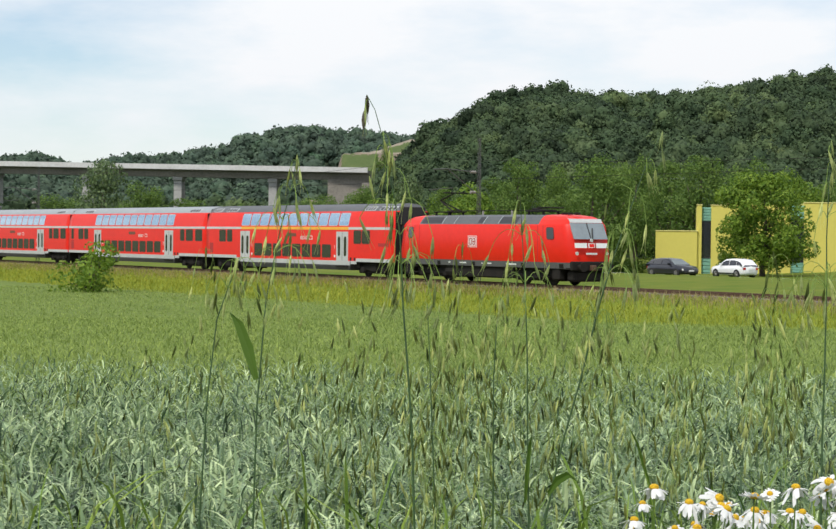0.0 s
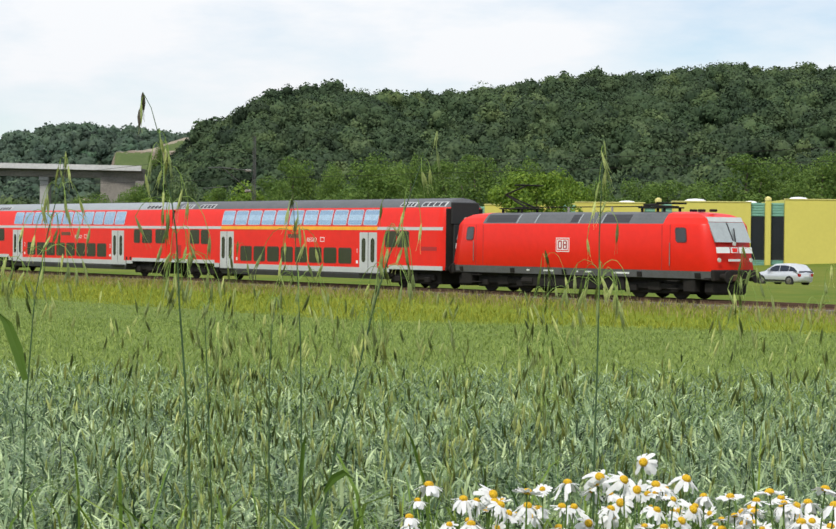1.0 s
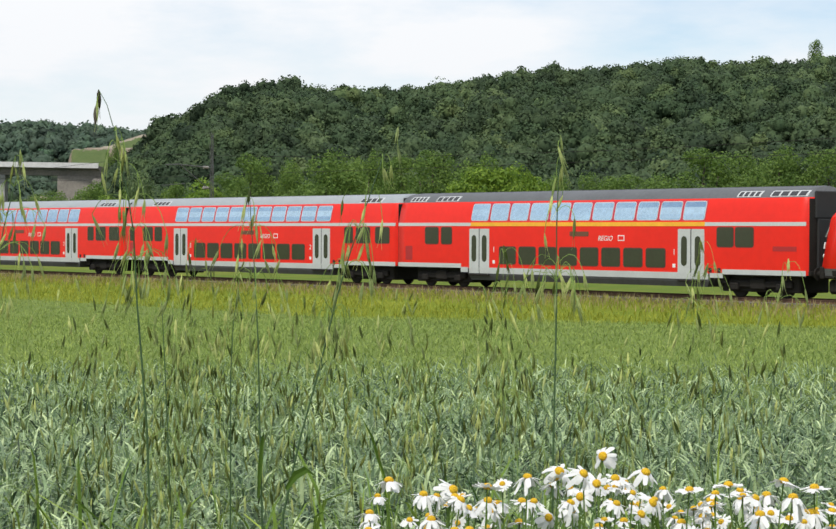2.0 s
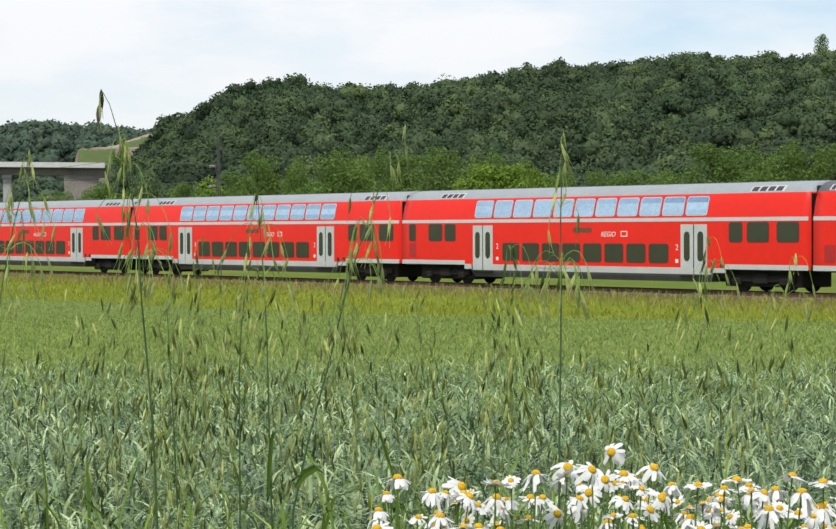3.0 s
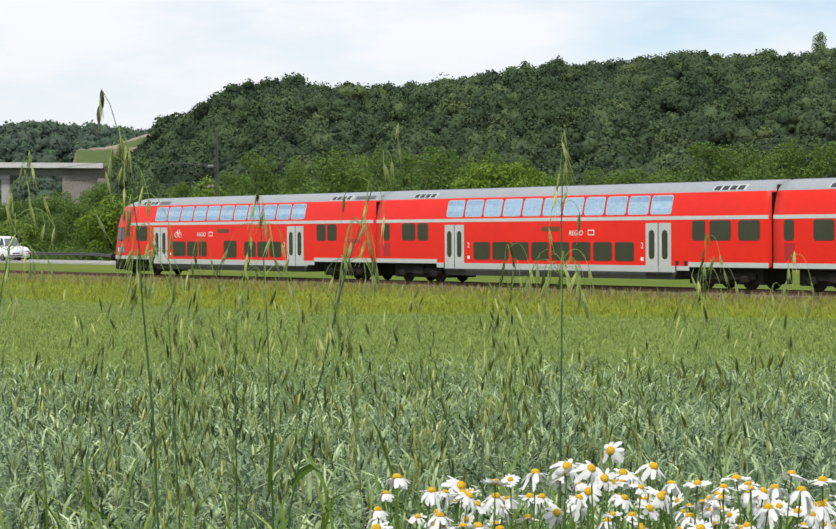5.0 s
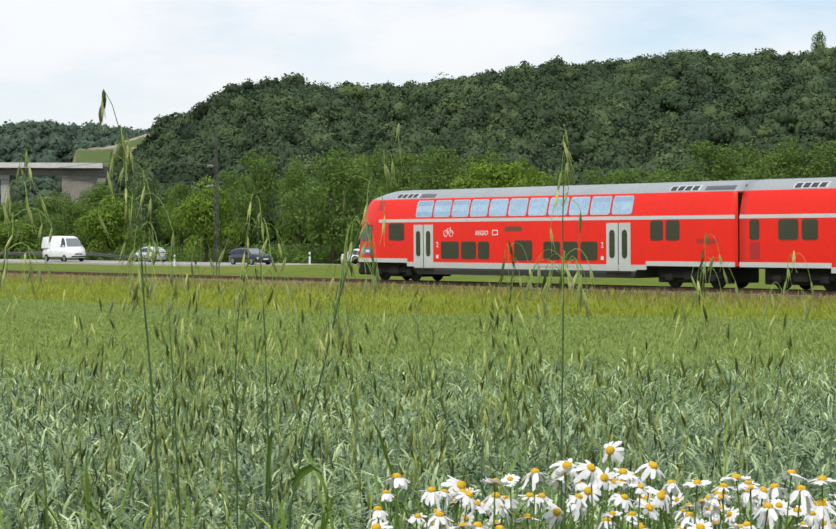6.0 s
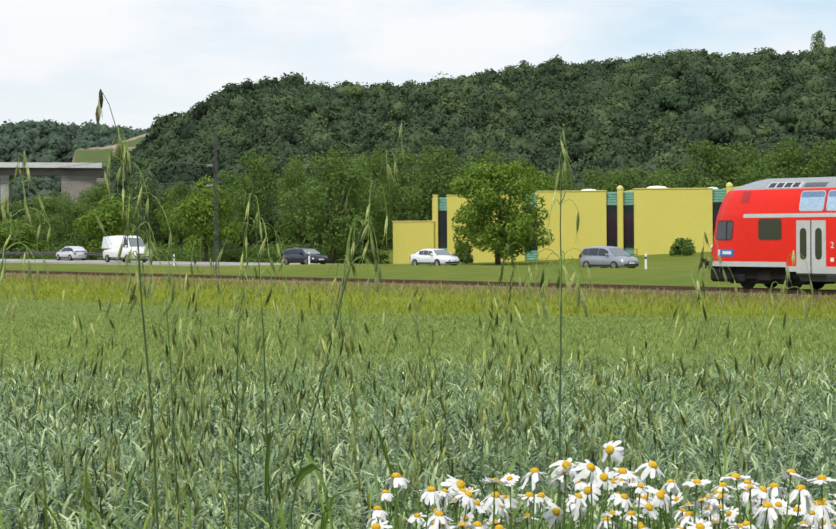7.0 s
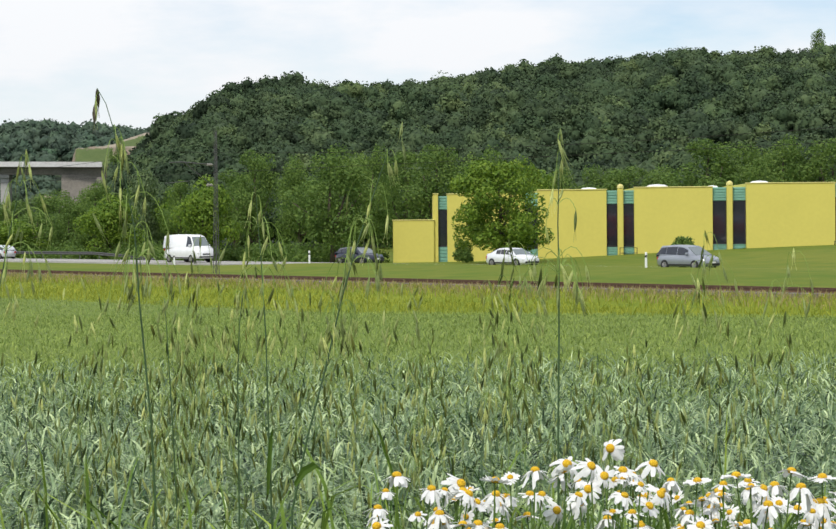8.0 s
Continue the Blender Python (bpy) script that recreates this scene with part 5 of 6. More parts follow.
def place(t, x, y, scale, turn, high=1.0):
    t.matrix_basis = Matrix.Translation((x, y, float(ground_z(x, y)) - 0.05)) @ pose(0, 0, 0, 0, 0, turn) @ Matrix.Diagonal((scale, scale, scale * high, 1))


PROTO = {
    "round": build_tree("broad green deciduous tree with dense foliage", 10, 9, 0.06, LEAF, size=0.145, lobes=28, small=0.10, large=0.2, spread=0.76),
    "tall": build_tree("tall green deciduous tree at the wood's edge", 12, 8, 0.08, LEAF, size=0.145, lobes=28, small=0.10, large=0.2, spread=0.76),
    "bright": build_tree("bright green leafy tree beside the road", 8, 7.5, 0.05, LEAFLIGHT),
    "grey": build_tree("grey-green willow with drooping foliage", 9, 10, 0.04, LEAFGREY, droop=0.7),
    "open": build_tree("green tree with a broad loose crown before the yellow building", 9.5, 9.5, 0.0, LEAFLIGHT, 17000, 0.14, lobes=54, small=0.07, large=0.15, spread=0.92),
}
used = set()


def tree(kind, px, dist, top, width, turn=None):
    """A tree of a kind at a bearing and depth; its top reaches a tangent (1/3750) above the eye's level."""
    x, y = bearing(px, dist)
    proto = PROTO[kind]
    base = {"round": (10, 9), "tall": (12, 8), "bright": (8, 7.5), "grey": (9, 10), "open": (9.5, 9.5)}[kind]
    g = float(ground_z(x, y))
    need = EYE[2] + top / 3750 * dist - g
    sc = width / 3750 * dist / base[1]
    t = proto if kind not in used else copy_thing(proto, Matrix())
    used.add(kind)
    place(t, x, y, sc, turn if turn is not None else rng.uniform(0, 360), need / base[0] / sc * 1.06)
    return t


# edge of the road
for kind, px, dist, top, width in (
        ("bright", 205, 215, 62, 130), ("bright", 385, 192, 92, 130), ("tall", 480, 205, 152, 125), ("round", 622, 183, 138, 205),
        ("open", 934, 170, 126, 218), ("round", 130, 232, 60, 110), ("bright", 20, 232, 20, 150), ("grey", 268, 260, 96, 120), ("tall", 340, 240, 96, 90),
        ("round", 560, 215, 132, 120), ("round", 700, 225, 148, 130), ("tall", 820, 235, 160, 150), ("round", 910, 240, 145, 150), ("bright", 985, 245, 122, 130),
        ("round", 1060, 250, 108, 140), ("tall", 1180, 255, 115, 150), ("round", 1120, 280, 110, 140), ("tall", 1330, 245, 165, 190), ("round", 1250, 265, 110, 150), ("round", 1470, 250, 160, 170),
        ("tall", 1560, 250, 165, 160), ("round", 1660, 250, 170, 200), ("round", 1400, 280, 150, 160), ("tall", 1780, 260, 170, 200),
        ("round", 70, 250, 35, 140), ("grey", -323, 270, 122, 165), ("round", -250, 265, 95, 130), ("round", -420, 280, 70, 170), ("tall", -160, 275, 70, 130), ("round", -60, 270, 55, 150),
        ("bright", 330, 260, 70, 110), ("round", 250, 275, 80, 140), ("round", 180, 300, 90, 130), ("tall", 440, 280, 115, 130), ("round", 640, 270, 150, 150), ("tall", 760, 280, 150, 150)):
    tree(kind, px, dist, top, width)
for kind, px, dist, top, width in (("tall", 1537, 800, 368, 44), ("round", 226, 905, 170, 34), ("round", 212, 890, 150, 26), ("round", 290, 900, 150, 40), ("round", 110, 330, 74, 130), ("tall", 30, 335, 60, 130), ("round", 165, 340, 76, 110), ("tall", -30, 330, 55, 120)):
    tree(kind, px, dist, top, width)


def build_shrub(label, px, dist, top, width, leaf):
    x, y = bearing(px, dist)
    g = float(ground_z(x, y))
    h = EYE[2] + top / 3750 * dist - g
    t = build_tree(label, h, width / 3750 * dist, 0.0, leaf, 1600, 0.13, 0.0, "shrub", 9)
    place(t, x, y, 1.0, 20)


build_shrub("grey-green bush among the grass before the railway", -345, 116, -24, 165, LEAFLIGHT)
build_shrub("dark bush on the lawn", 1275, 172, -18, 55, LEAF)
build_shrub("dark bush at the building's corner", 868, 176, -30, 60, LEAF)


# ---- woods ----
def scatter_wood(name, label, b0, b1, r0, r1, step, height, width, sprays, size, mat, low=-1.0, seed=1):
    """A wood: one lumpy crown of leaf sprays for every tree, on a jittered grid of bearings and depths."""
    g = np.random.default_rng(seed)
    cells = []
    y = r0
    while y < r1:
        xs = np.arange(b0 * y, b1 * y, step)
        cells.append(np.stack((xs + g.uniform(-0.45, 0.45, len(xs)) * step, np.full(len(xs), y) + g.uniform(-0.45, 0.45, len(xs)) * step), -1))
        y += step
    xy = np.concatenate(cells)
    z = ground_z(xy[:, 0], xy[:, 1])
    keep = z > low
    keep &= ~((xy[:, 0] / xy[:, 1] > -0.185) & (xy[:, 0] / xy[:, 1] < -0.128) & (xy[:, 1] > 860) & (xy[:, 1] < 1250))
    xy, z = xy[keep], z[keep]
    n = len(xy)
    h = height * g.uniform(0.62, 1.2, n)
    w = width * g.uniform(0.7, 1.25, n)
    bm = bmesh.new()
    bmesh.ops.create_icosphere(bm, subdivisions=1, radius=1.0)
    unit = np.array([v.co for v in bm.verts])
    tri = np.array([[v.index for v in f.verts] for f in bm.faces])
    bm.free()
    lobes = 12
    centre = np.stack((xy[:, 0], xy[:, 1], z + h * 0.5), -1)
    half = np.stack((w * 0.40, w * 0.40, h * 0.36), -1)
    d = g.normal(size=(n, lobes, 3))
    d[:, :, 1] = np.where(g.random((n, lobes)) < 0.7, -np.abs(d[:, :, 1]), d[:, :, 1])
    d[:, :, 2] = np.where(d[:, :, 2] < 0, d[:, :, 2] * 0.5, d[:, :, 2])
    d /= np.linalg.norm(d, axis=2, keepdims=True)
    reach = g.uniform(0.55, 1.0, (n, lobes, 1))
    d[:, 0], reach[:, 0] = (0, 0, 1), 0.35
    lc = centre[:, None] + d * reach * half[:, None]
    lr = w[:, None] * g.uniform(0.16, 0.30, (n, lobes))
    lr[:, 0] = w * 0.40
    lump = 1 + g.normal(size=(n, lobes, len(unit))) * 0.1
    cv = lc[:, :, None] + unit * (lump * lr[:, :, None] * 0.78)[..., None]
    cf = (tri[None] + (np.arange(n * lobes) * len(unit))[:, None, None]).reshape(-1, 3)
    pick = np.where(g.random((n, sprays)) < 0.16, 0, g.integers(0, lobes, (n, sprays)))
    row = np.arange(n)[:, None]
    away = g.normal(size=(n, sprays, 3))
    away[:, :, 1] = np.where(g.random((n, sprays)) < 0.75, -np.abs(away[:, :, 1]), away[:, :, 1])
    away[:, :, 2] = np.where(g.random((n, sprays)) < 0.4, np.abs(away[:, :, 2]), away[:, :, 2])
    away /= np.linalg.norm(away, axis=2, keepdims=True)
    sp = lc[row, pick] + away * (lr[row, pick] * g.uniform(0.80, 1.0, (n, sprays)))[..., None]
    sv, sf = leaf_cards(sp.reshape(-1, 3), away.reshape(-1, 3) * 1.2, size, 0.0, 0.85)
    verts = np.concatenate((cv.reshape(-1, 3), sv))
    tones = np.where(g.random(n) < 0.09, g.uniform(0.75, 1.0, n), np.clip(g.normal(0.4, 0.17, n), 0, 0.75))
    lt = np.clip(tones[:, None] + g.normal(size=(n, lobes)) * 0.08, 0, 1)
    tones = np.concatenate((np.repeat(lt.ravel(), len(unit)), np.repeat(lt[row, pick].ravel(), 4)))
    n *= lobes
    me = fast_mesh(name, verts, [cf, sf + n * len(unit)], mat, True)
    me.attributes.new("tone", "FLOAT", "POINT").data.foreach_set("value", tones.astype(np.float32))
    tagged(new(name, me), label, "woodland", kind="stuff")


scatter_wood("hill_wood", "dense dark green deciduous wood on the near hill", -0.15, 0.27, 420, 845, 11.5, 13, 12.5, 520, 0.46, LEAFWOOD, 3.0, 3)
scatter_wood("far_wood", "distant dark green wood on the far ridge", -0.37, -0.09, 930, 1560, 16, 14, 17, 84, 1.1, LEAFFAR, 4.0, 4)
scatter_wood("valley_wood", "dark green trees along the valley floor", -0.13, 0.27, 310, 400, 9, 11, 11, 400, 0.40, LEAFWOOD, -5, 5)
scatter_wood("low_wood", "dark green thicket on the valley floor", -0.38, -0.13, 340, 440, 8, 6.5, 9, 240, 0.42, LEAFWOOD, -5, 8)
scatter_wood("bridge_wood", "dark green trees beyond the viaduct", -0.38, -0.12, 740, 860, 14, 17, 15, 260, 0.75, LEAFWOOD, -5, 6)


def build_thicket(s0, s1, p0, p1, count, seed):
    """Low undergrowth along the far side of the road."""
    g = np.random.default_rng(seed)
    s, p = g.uniform(s0, s1, count), g.uniform(p0, p1, count)
    x, y = TD.x * s + TN.x * p, TD.y * s + TN.y * p
    per = 180
    idx = np.repeat(np.arange(count), per)
    d = g.normal(size=(count * per, 3))
    d /= np.linalg.norm(d, axis=1, keepdims=True)
    r = g.uniform(0.8, 1.7, count)[idx]
    rad = g.uniform(0.6, 1.05, count * per)
    pts = np.stack((x[idx] + d[:, 0] * r * rad, y[idx] + d[:, 1] * r * rad, ground_z(x, y)[idx] + np.abs(d[:, 2]) * r * 1.3 * rad), -1)
    v, f = leaf_cards(pts, d, 0.16)
    tagged(new("undergrowth", fast_mesh("undergrowth", v, [f], LEAF)), "dense dark undergrowth beneath the trees", "undergrowth", kind="stuff")


build_thicket(-260, -147, 108, 117, 220, 31)


# ---- the field ----
def blades(name, label, category, x, y, base, length, width, bend, mat, seed, twist=1.0):
    """Bent, tapering leaves, all in one mesh: base height above the ground, length, width and sideways bend of each."""
    g = np.random.default_rng(seed)
    n = len(x)
    a = g.uniform(0, 2 * np.pi, n)
    lean = np.stack((np.cos(a), np.sin(a), np.zeros(n)), -1)
    across = np.stack((-np.sin(a), np.cos(a), np.zeros(n)), -1)
    roll = g.uniform(-1, 1, n)[:, None] * twist
    across = across * np.cos(roll) + lean * np.sin(roll)
    root = np.stack((x, y, ground_z(x, y) + base), -1)
    rows = []
    for f, wf in ((0.0, 0.75), (0.4, 1.0), (0.75, 0.75), (1.0, 0.0)):
        c = root + lean * (bend * length * f ** 1.7)[:, None]
        c[:, 2] += length * (f - np.clip(bend, 0, 1.8) * 0.45 * f ** 2.4)
        w = across * (width * wf * 0.5)[:, None]
        rows += [c - w, c + w] if wf else [c]
    v = np.stack(rows, 1).reshape(-1, 3)
    k = np.arange(n)[:, None] * 7
    quads = np.concatenate((k + [0, 1, 3, 2], k + [2, 3, 5, 4]))
    tris = k + np.array([4, 5, 6])
    tagged(new(name, fast_mesh(name, v, [quads, tris], mat)), label, category, kind="stuff")


def fan(count, r0, r1, seed, b0=-0.40, b1=0.245):
    """Places scattered evenly over the wedge of field between two depths."""
    g = np.random.default_rng(seed)
    y = np.sqrt(g.uniform(r0 ** 2, r1 ** 2, count))
    return y * g.uniform(b0, b1, count), y, g


x, y, g = fan(120000, 4.3, 15, 11)
ok = g.random(len(x)) < np.clip((14 - y) / 8, 0, 1)
x, y = x[ok], y[ok]
n = len(x)
blades("cereal_crop", "blue-green young cereal crop with bent leaves", "cereal crop", x, y, g.uniform(0.34, 0.60, n), g.uniform(0.07, 0.17, n),
       g.uniform(0.007, 0.0145, n), np.abs(g.normal(1.15, 0.55, n)), CROP, 12, 1.4)
x, y, g = fan(62000, 9, 27, 13)
ok = g.random(len(x)) < np.clip((y - 8) / 5, 0, 1) * np.clip((26 - y) / 15, 0, 1) ** 1.5
x, y = x[ok], y[ok]
n = len(x)
blades("cereal_crop", "blue-green young cereal crop with bent leaves", "cereal crop", x, y, g.uniform(0.38, 0.56, n), g.uniform(0.08, 0.17, n),
       g.uniform(0.009, 0.016, n), np.abs(g.normal(1.1, 0.5, n)), CROP, 14, 1.4)
g = np.random.default_rng(15)
y = g.uniform(10 ** 1.2, 125 ** 1.2, 105000) ** (1 / 1.2)
x = y * g.uniform(-0.40, 0.245, len(y))
ok = (x * TN.x + y * TN.y < 51) & (g.random(len(x)) < np.clip((y - 8) / 9, 0, 1))
x, y = x[ok], y[ok]
n = len(x)
blades("far_crop", "fresh green cereal crop across the field", "cereal crop", x, y, g.uniform(0.36, 0.43, n), g.uniform(0.08, 0.16, n), g.uniform(0.010, 0.015, n) * (1 + y / 60),
       np.abs(g.normal(0.8, 0.4, n)), CROPFAR, 16)


g = np.random.default_rng(41)
x, y = g.uniform(-55, 60, 28000), g.uniform(4.5, 75, 28000)
ok = ((x < -0.40 * y) | (x > 0.245 * y)) & (x * TN.x + y * TN.y < 51)
x, y = x[ok], y[ok]
n = len(x)
blades("cereal_crop", "green cereal crop at the sides of the field", "cereal crop", x, y, g.uniform(0.1, 0.4, n), g.uniform(0.2, 0.4, n), g.uniform(0.02, 0.05, n), np.abs(g.normal(0.4, 0.3, n)), CROP, 42)
g = np.random.default_rng(43)
x, y = g.uniform(-4, 4, 9000), g.uniform(-3, 4.4, 9000)
ok = np.hypot(x, y) > 0.5
x, y = x[ok], y[ok]
n = len(x)
blades("field_edge_grass", "short green grass at the field's edge", "grass", x, y, np.zeros(n), g.uniform(0.08, 0.3, n), g.uniform(0.004, 0.01, n), np.abs(g.normal(0.4, 0.3, n)), CROPFAR, 44)


def build_canopy():
    """The closed leaf canopy of the crop, where single leaves run together."""
    g = np.random.default_rng(51)
    rings = np.concatenate((np.arange(8, 30, 0.25), np.geomspace(30, 150, 130)))
    tans = np.linspace(-0.42, 0.26, 260)
    yy, tt = np.meshgrid(rings, tans, indexing="ij")
    x = yy * tt
    high = 0.06 + 0.33 * smooth(yy, 8, 26)
    z = ground_z(x, yy) + high + g.uniform(-0.02, 0.02, x.shape)
    nr, nb = x.shape
    v = np.stack((x, yy, z), -1).reshape(-1, 3)
    i, j = np.meshgrid(np.arange(nr - 1), np.arange(nb - 1), indexing="ij")
    q = np.stack((i * nb + j, i * nb + j + 1, (i + 1) * nb + j + 1, (i + 1) * nb + j), -1).reshape(-1, 4)
    c = v[q].mean(1)
    q = q[c[:, 0] * TN.x + c[:, 1] * TN.y < 50.2]
    tagged(new("cereal_canopy", fast_mesh("cereal_canopy", v, [q], CANOPY, True)), "soft green closed canopy of the cereal field", "cereal crop", kind="stuff")


build_canopy()


def along(count, s0, s1, p0, p1, seed):
    g = np.random.default_rng(seed)
    s, p = g.uniform(s0, s1, count), g.uniform(p0, p1, count)
    return TD.x * s + TN.x * p, TD.y * s + TN.y * p, g


x, y, g = along(56000, -230, -20, 46.5, 62.7, 17)
ok = g.random(len(x)) < np.clip((x * TN.x + y * TN.y - 46.5) / 4.5, 0.0, 1.0)
x, y = x[ok], y[ok]
blades("verge_grass", "yellow-green meadow grass on the verge beside the railway", "grass", x, y, np.zeros(len(x)), g.uniform(0.25, 0.42, len(x)), g.uniform(0.03, 0.05, len(x)),
       np.abs(g.normal(0.6, 0.3, len(x))), VERGE, 18)
x, y, g = along(13000, -230, -20, 59.5, 62.9, 27)
blades("dry_grass", "pale dry seeding grass at the foot of the track bed", "grass", x, y, np.zeros(len(x)), g.uniform(0.2, 0.5, len(x)), g.uniform(0.02, 0.04, len(x)),
       np.abs(g.normal(0.3, 0.2, len(x))), DRYGRASS, 28)
x, y, g = along(9000, -260, -20, 66.4, 70.5, 19)
blades("lawn_grass", "short green grass between railway and road", "grass", x, y, np.zeros(len(x)), g.uniform(0.05, 0.16, len(x)), g.uniform(0.02, 0.05, len(x)),
       np.abs(g.normal(0.3, 0.2, len(x))), LAWNBLADE, 20)

# ---- wild oats ----
def spikelet_mesh(mat, wide, sides):
    """A hanging oat spikelet: two long pointed glumes slightly apart, with fine awns."""
    sh = Shape()
    for sgn, ln in ((-1, 1.0), (1, 0.92)):
        k = len(sh.v)
        prof = ((0.0, 0.12), (0.2, 0.75), (0.5, 1.0), (0.8, 0.5), (1.0, 0.02))
        for f, w in prof:
            cx, z = sgn * 0.0009 * (0.3 + 1.3 * f), -0.027 * ln * f
            for j in range(sides):
                a = 2 * math.pi * j / sides
                sh.v.append((cx + wide * w * math.cos(a), wide * 1.25 * w * math.sin(a), z))
        for i in range(len(prof) - 1):
            for j in range(sides):
                sh.f.append((k + i * sides + j, k + i * sides + (j + 1) % sides, k + (i + 1) * sides + (j + 1) % sides, k + (i + 1) * sides + j))
        sh.tube([(sgn * 0.001, 0, -0.012), (sgn * 0.002, 0, -0.028), (sgn * 0.004, 0, -0.038)], 0.0002, 3, False)
    me = sh.mesh("spikelet", True)
    me.materials.append(mat)
    return me


SPIKELET = spikelet_mesh(OATGREEN, 0.0014, 4)
SPIKERIPE = spikelet_mesh(OATRIPE, 0.0015, 3)
SPIKEBROWN = spikelet_mesh(OATBROWN, 0.0021, 4)


def build_oat(label, stem, whorls, r=0.0013, spike=1.0, group="wild oats in the field's edge", leaf=None, ripe=0.0, brown=0, hair=0.00045, stalk_mat=None):
    """stem: points from the ground up; whorls: (fraction of the stem from the top, branches, reach, drop)."""
    t = empty("wild_oat", label, "wild oat", group)
    foot = Vector(stem[0])
    t.matrix_basis = Matrix.Translation(foot)
    pts = [Vector(p) - foot for p in stem]
    part("stem", Shape().tube(pts, [r * (1.25 - 0.95 * i / (len(pts) - 1)) for i in range(len(pts))], 6), stalk_mat or OATSTEM, t, "", True)
    branch, drops = Shape(), []
    seg = [0.0]
    for a, b in zip(pts, pts[1:]):
        seg.append(seg[-1] + (b - a).length)

    def along_stem(f):
        q = seg[-1] * (1 - f)
        for i in range(len(pts) - 1):
            if seg[i + 1] >= q:
                return pts[i].lerp(pts[i + 1], (q - seg[i]) / max(seg[i + 1] - seg[i], 1e-6))
        return pts[-1]
    for f, count, reach, drop in whorls:
        o = along_stem(f)
        turn, many = rng.uniform(0, 6.28), count
        for i in range(many):
            a = turn + (i + rng.uniform(-0.3, 0.3)) * 2 * math.pi / many
            q = reach * rng.uniform(0.35, 1.25)
            side = Vector((math.cos(a), math.sin(a) * 0.8, 0))
            end = o + side * q * 1.2 + Vector((0, 0, -drop * rng.uniform(0.15, 1.15)))
            bow = o + side * q * 0.75 + Vector((0, 0, reach * rng.uniform(0.55, 1.1)))
            arc = [o * (1 - f) ** 2 + bow * (2 * f * (1 - f)) + end * f * f for f in (0, 0.2, 0.4, 0.6, 0.8, 1.0)]
            branch.tube(arc, hair, 3, False)
            drops.append((end, side))
            if rng.random() < 0.5:
                e2 = arc[3] + side * q * 0.1 + Vector((0, 0, -drop * 0.45))
                branch.tube([arc[3], e2], hair * 0.9, 3, False)
                drops.append((e2, side))
    top = pts[-1]
    drops.append((top, Vector((1, 0, 0))))
    if branch.v:
        tagged(part("panicle", branch, OATBRANCH, t), kind="stuff")
    for k, (end, side) in enumerate(reversed(drops)):
        seed_mesh = SPIKEBROWN if brown and k in (0, len(drops) - 1) else SPIKERIPE if rng.random() < ripe else SPIKELET
        m = Matrix.Translation(end) @ pose(0, 0, 0, rng.uniform(-18, 18), rng.uniform(-24, 24), rng.uniform(0, 180)) @ Matrix.Diagonal((spike, spike, spike * rng.uniform(0.75, 1.1), 1))
        part("spikelet", seed_mesh, OATGREEN, t).matrix_basis = m
    if leaf:
        lf = Shape()
        for o, e, w in leaf:
            o, e = Vector(o) - foot, Vector(e) - foot
            ax = (e - o).cross(Vector((0, 1, 0))).normalized()
            rows = [(0, 0.5, 0), (0.3, 1, 0.012), (0.65, 0.8, 0.014), (1, 0.02, 0)]
            k = len(lf.v)
            for f, ww, up in rows:
                c = o.lerp(e, f) + Vector((0, 0, up))
                lf.v += [tuple(c - ax * w * ww / 2), tuple(c + Vector((0, 0.002, 0))), tuple(c + ax * w * ww / 2)]
            for i in range(3):
                for j in (0, 1):
                    lf.f.append((k + i * 3 + j, k + i * 3 + j + 1, k + i * 3 + j + 4, k + i * 3 + j + 3))
        part("leaf", lf, OATLEAF, t, "long green leaf blade")
    return t


def spot(px, py, dist):
    """A place by the tangents of its bearing and height (1/3750, counted from a picture corner of the last view)."""
    return Vector(((px - 784) / 3750 * dist, dist, EYE[2] + (434.8 - 0.00873 * px - py) / 3750 * dist))


def stalk(dist, *pp):
    """Stem points, from the ground up."""
    pts = [spot(a, b, dist) for a, b in pp]
    foot = pts[0] + (pts[0] - pts[1]) * 0.15
    foot.z = float(ground_z(foot.x, foot.y)) - 0.02
    pts = [foot] + pts
    fine = []
    for i in range(len(pts) - 1):
        fine += [pts[i].lerp(pts[i + 1], k / 3) for k in range(3)]
    return fine + [pts[-1]]


OATS = []


def tall(label, dist, pp, whorls, leaf=None, brown=0):
    stem = stalk(dist, *pp)
    whole = sum((b - a).length for a, b in zip(stem, stem[1:]))
    upper = sum((b - a).length for a, b in zip(stem[3:], stem[4:]))
    whorls = [(f * upper / whole, count, reach * 0.85, drop) for f, count, reach, drop in whorls]
    OATS.append(build_oat(label, stem, whorls, leaf=leaf, brown=brown, ripe=0.14))


tall("tall green wild oat with brown seeds at its tip", 2.3, ((290, 990), (283, 800), (270, 640), (263, 560), (260, 492), (256, 430), (246, 365), (231, 300), (219, 240), (206, 195), (190, 166)),
     ((0.012, 1, 0.008, 0.012), (0.10, 2, 0.022, 0.03), (0.135, 3, 0.03, 0.035), (0.18, 3, 0.034, 0.04), (0.26, 4, 0.038, 0.035), (0.33, 4, 0.03, 0.04), (0.395, 11, 0.042, 0.045)), brown=2)
tall("slender green wild oat stalk", 2.6, ((505, 990), (500, 800), (497, 640), (490, 500), (484, 420), (480, 350)),
     ((0.03, 2, 0.02, 0.03), (0.12, 4, 0.045, 0.04), (0.26, 5, 0.05, 0.04)), leaf=((spot(497, 930, 2.6), spot(508, 800, 2.58), 0.006),))
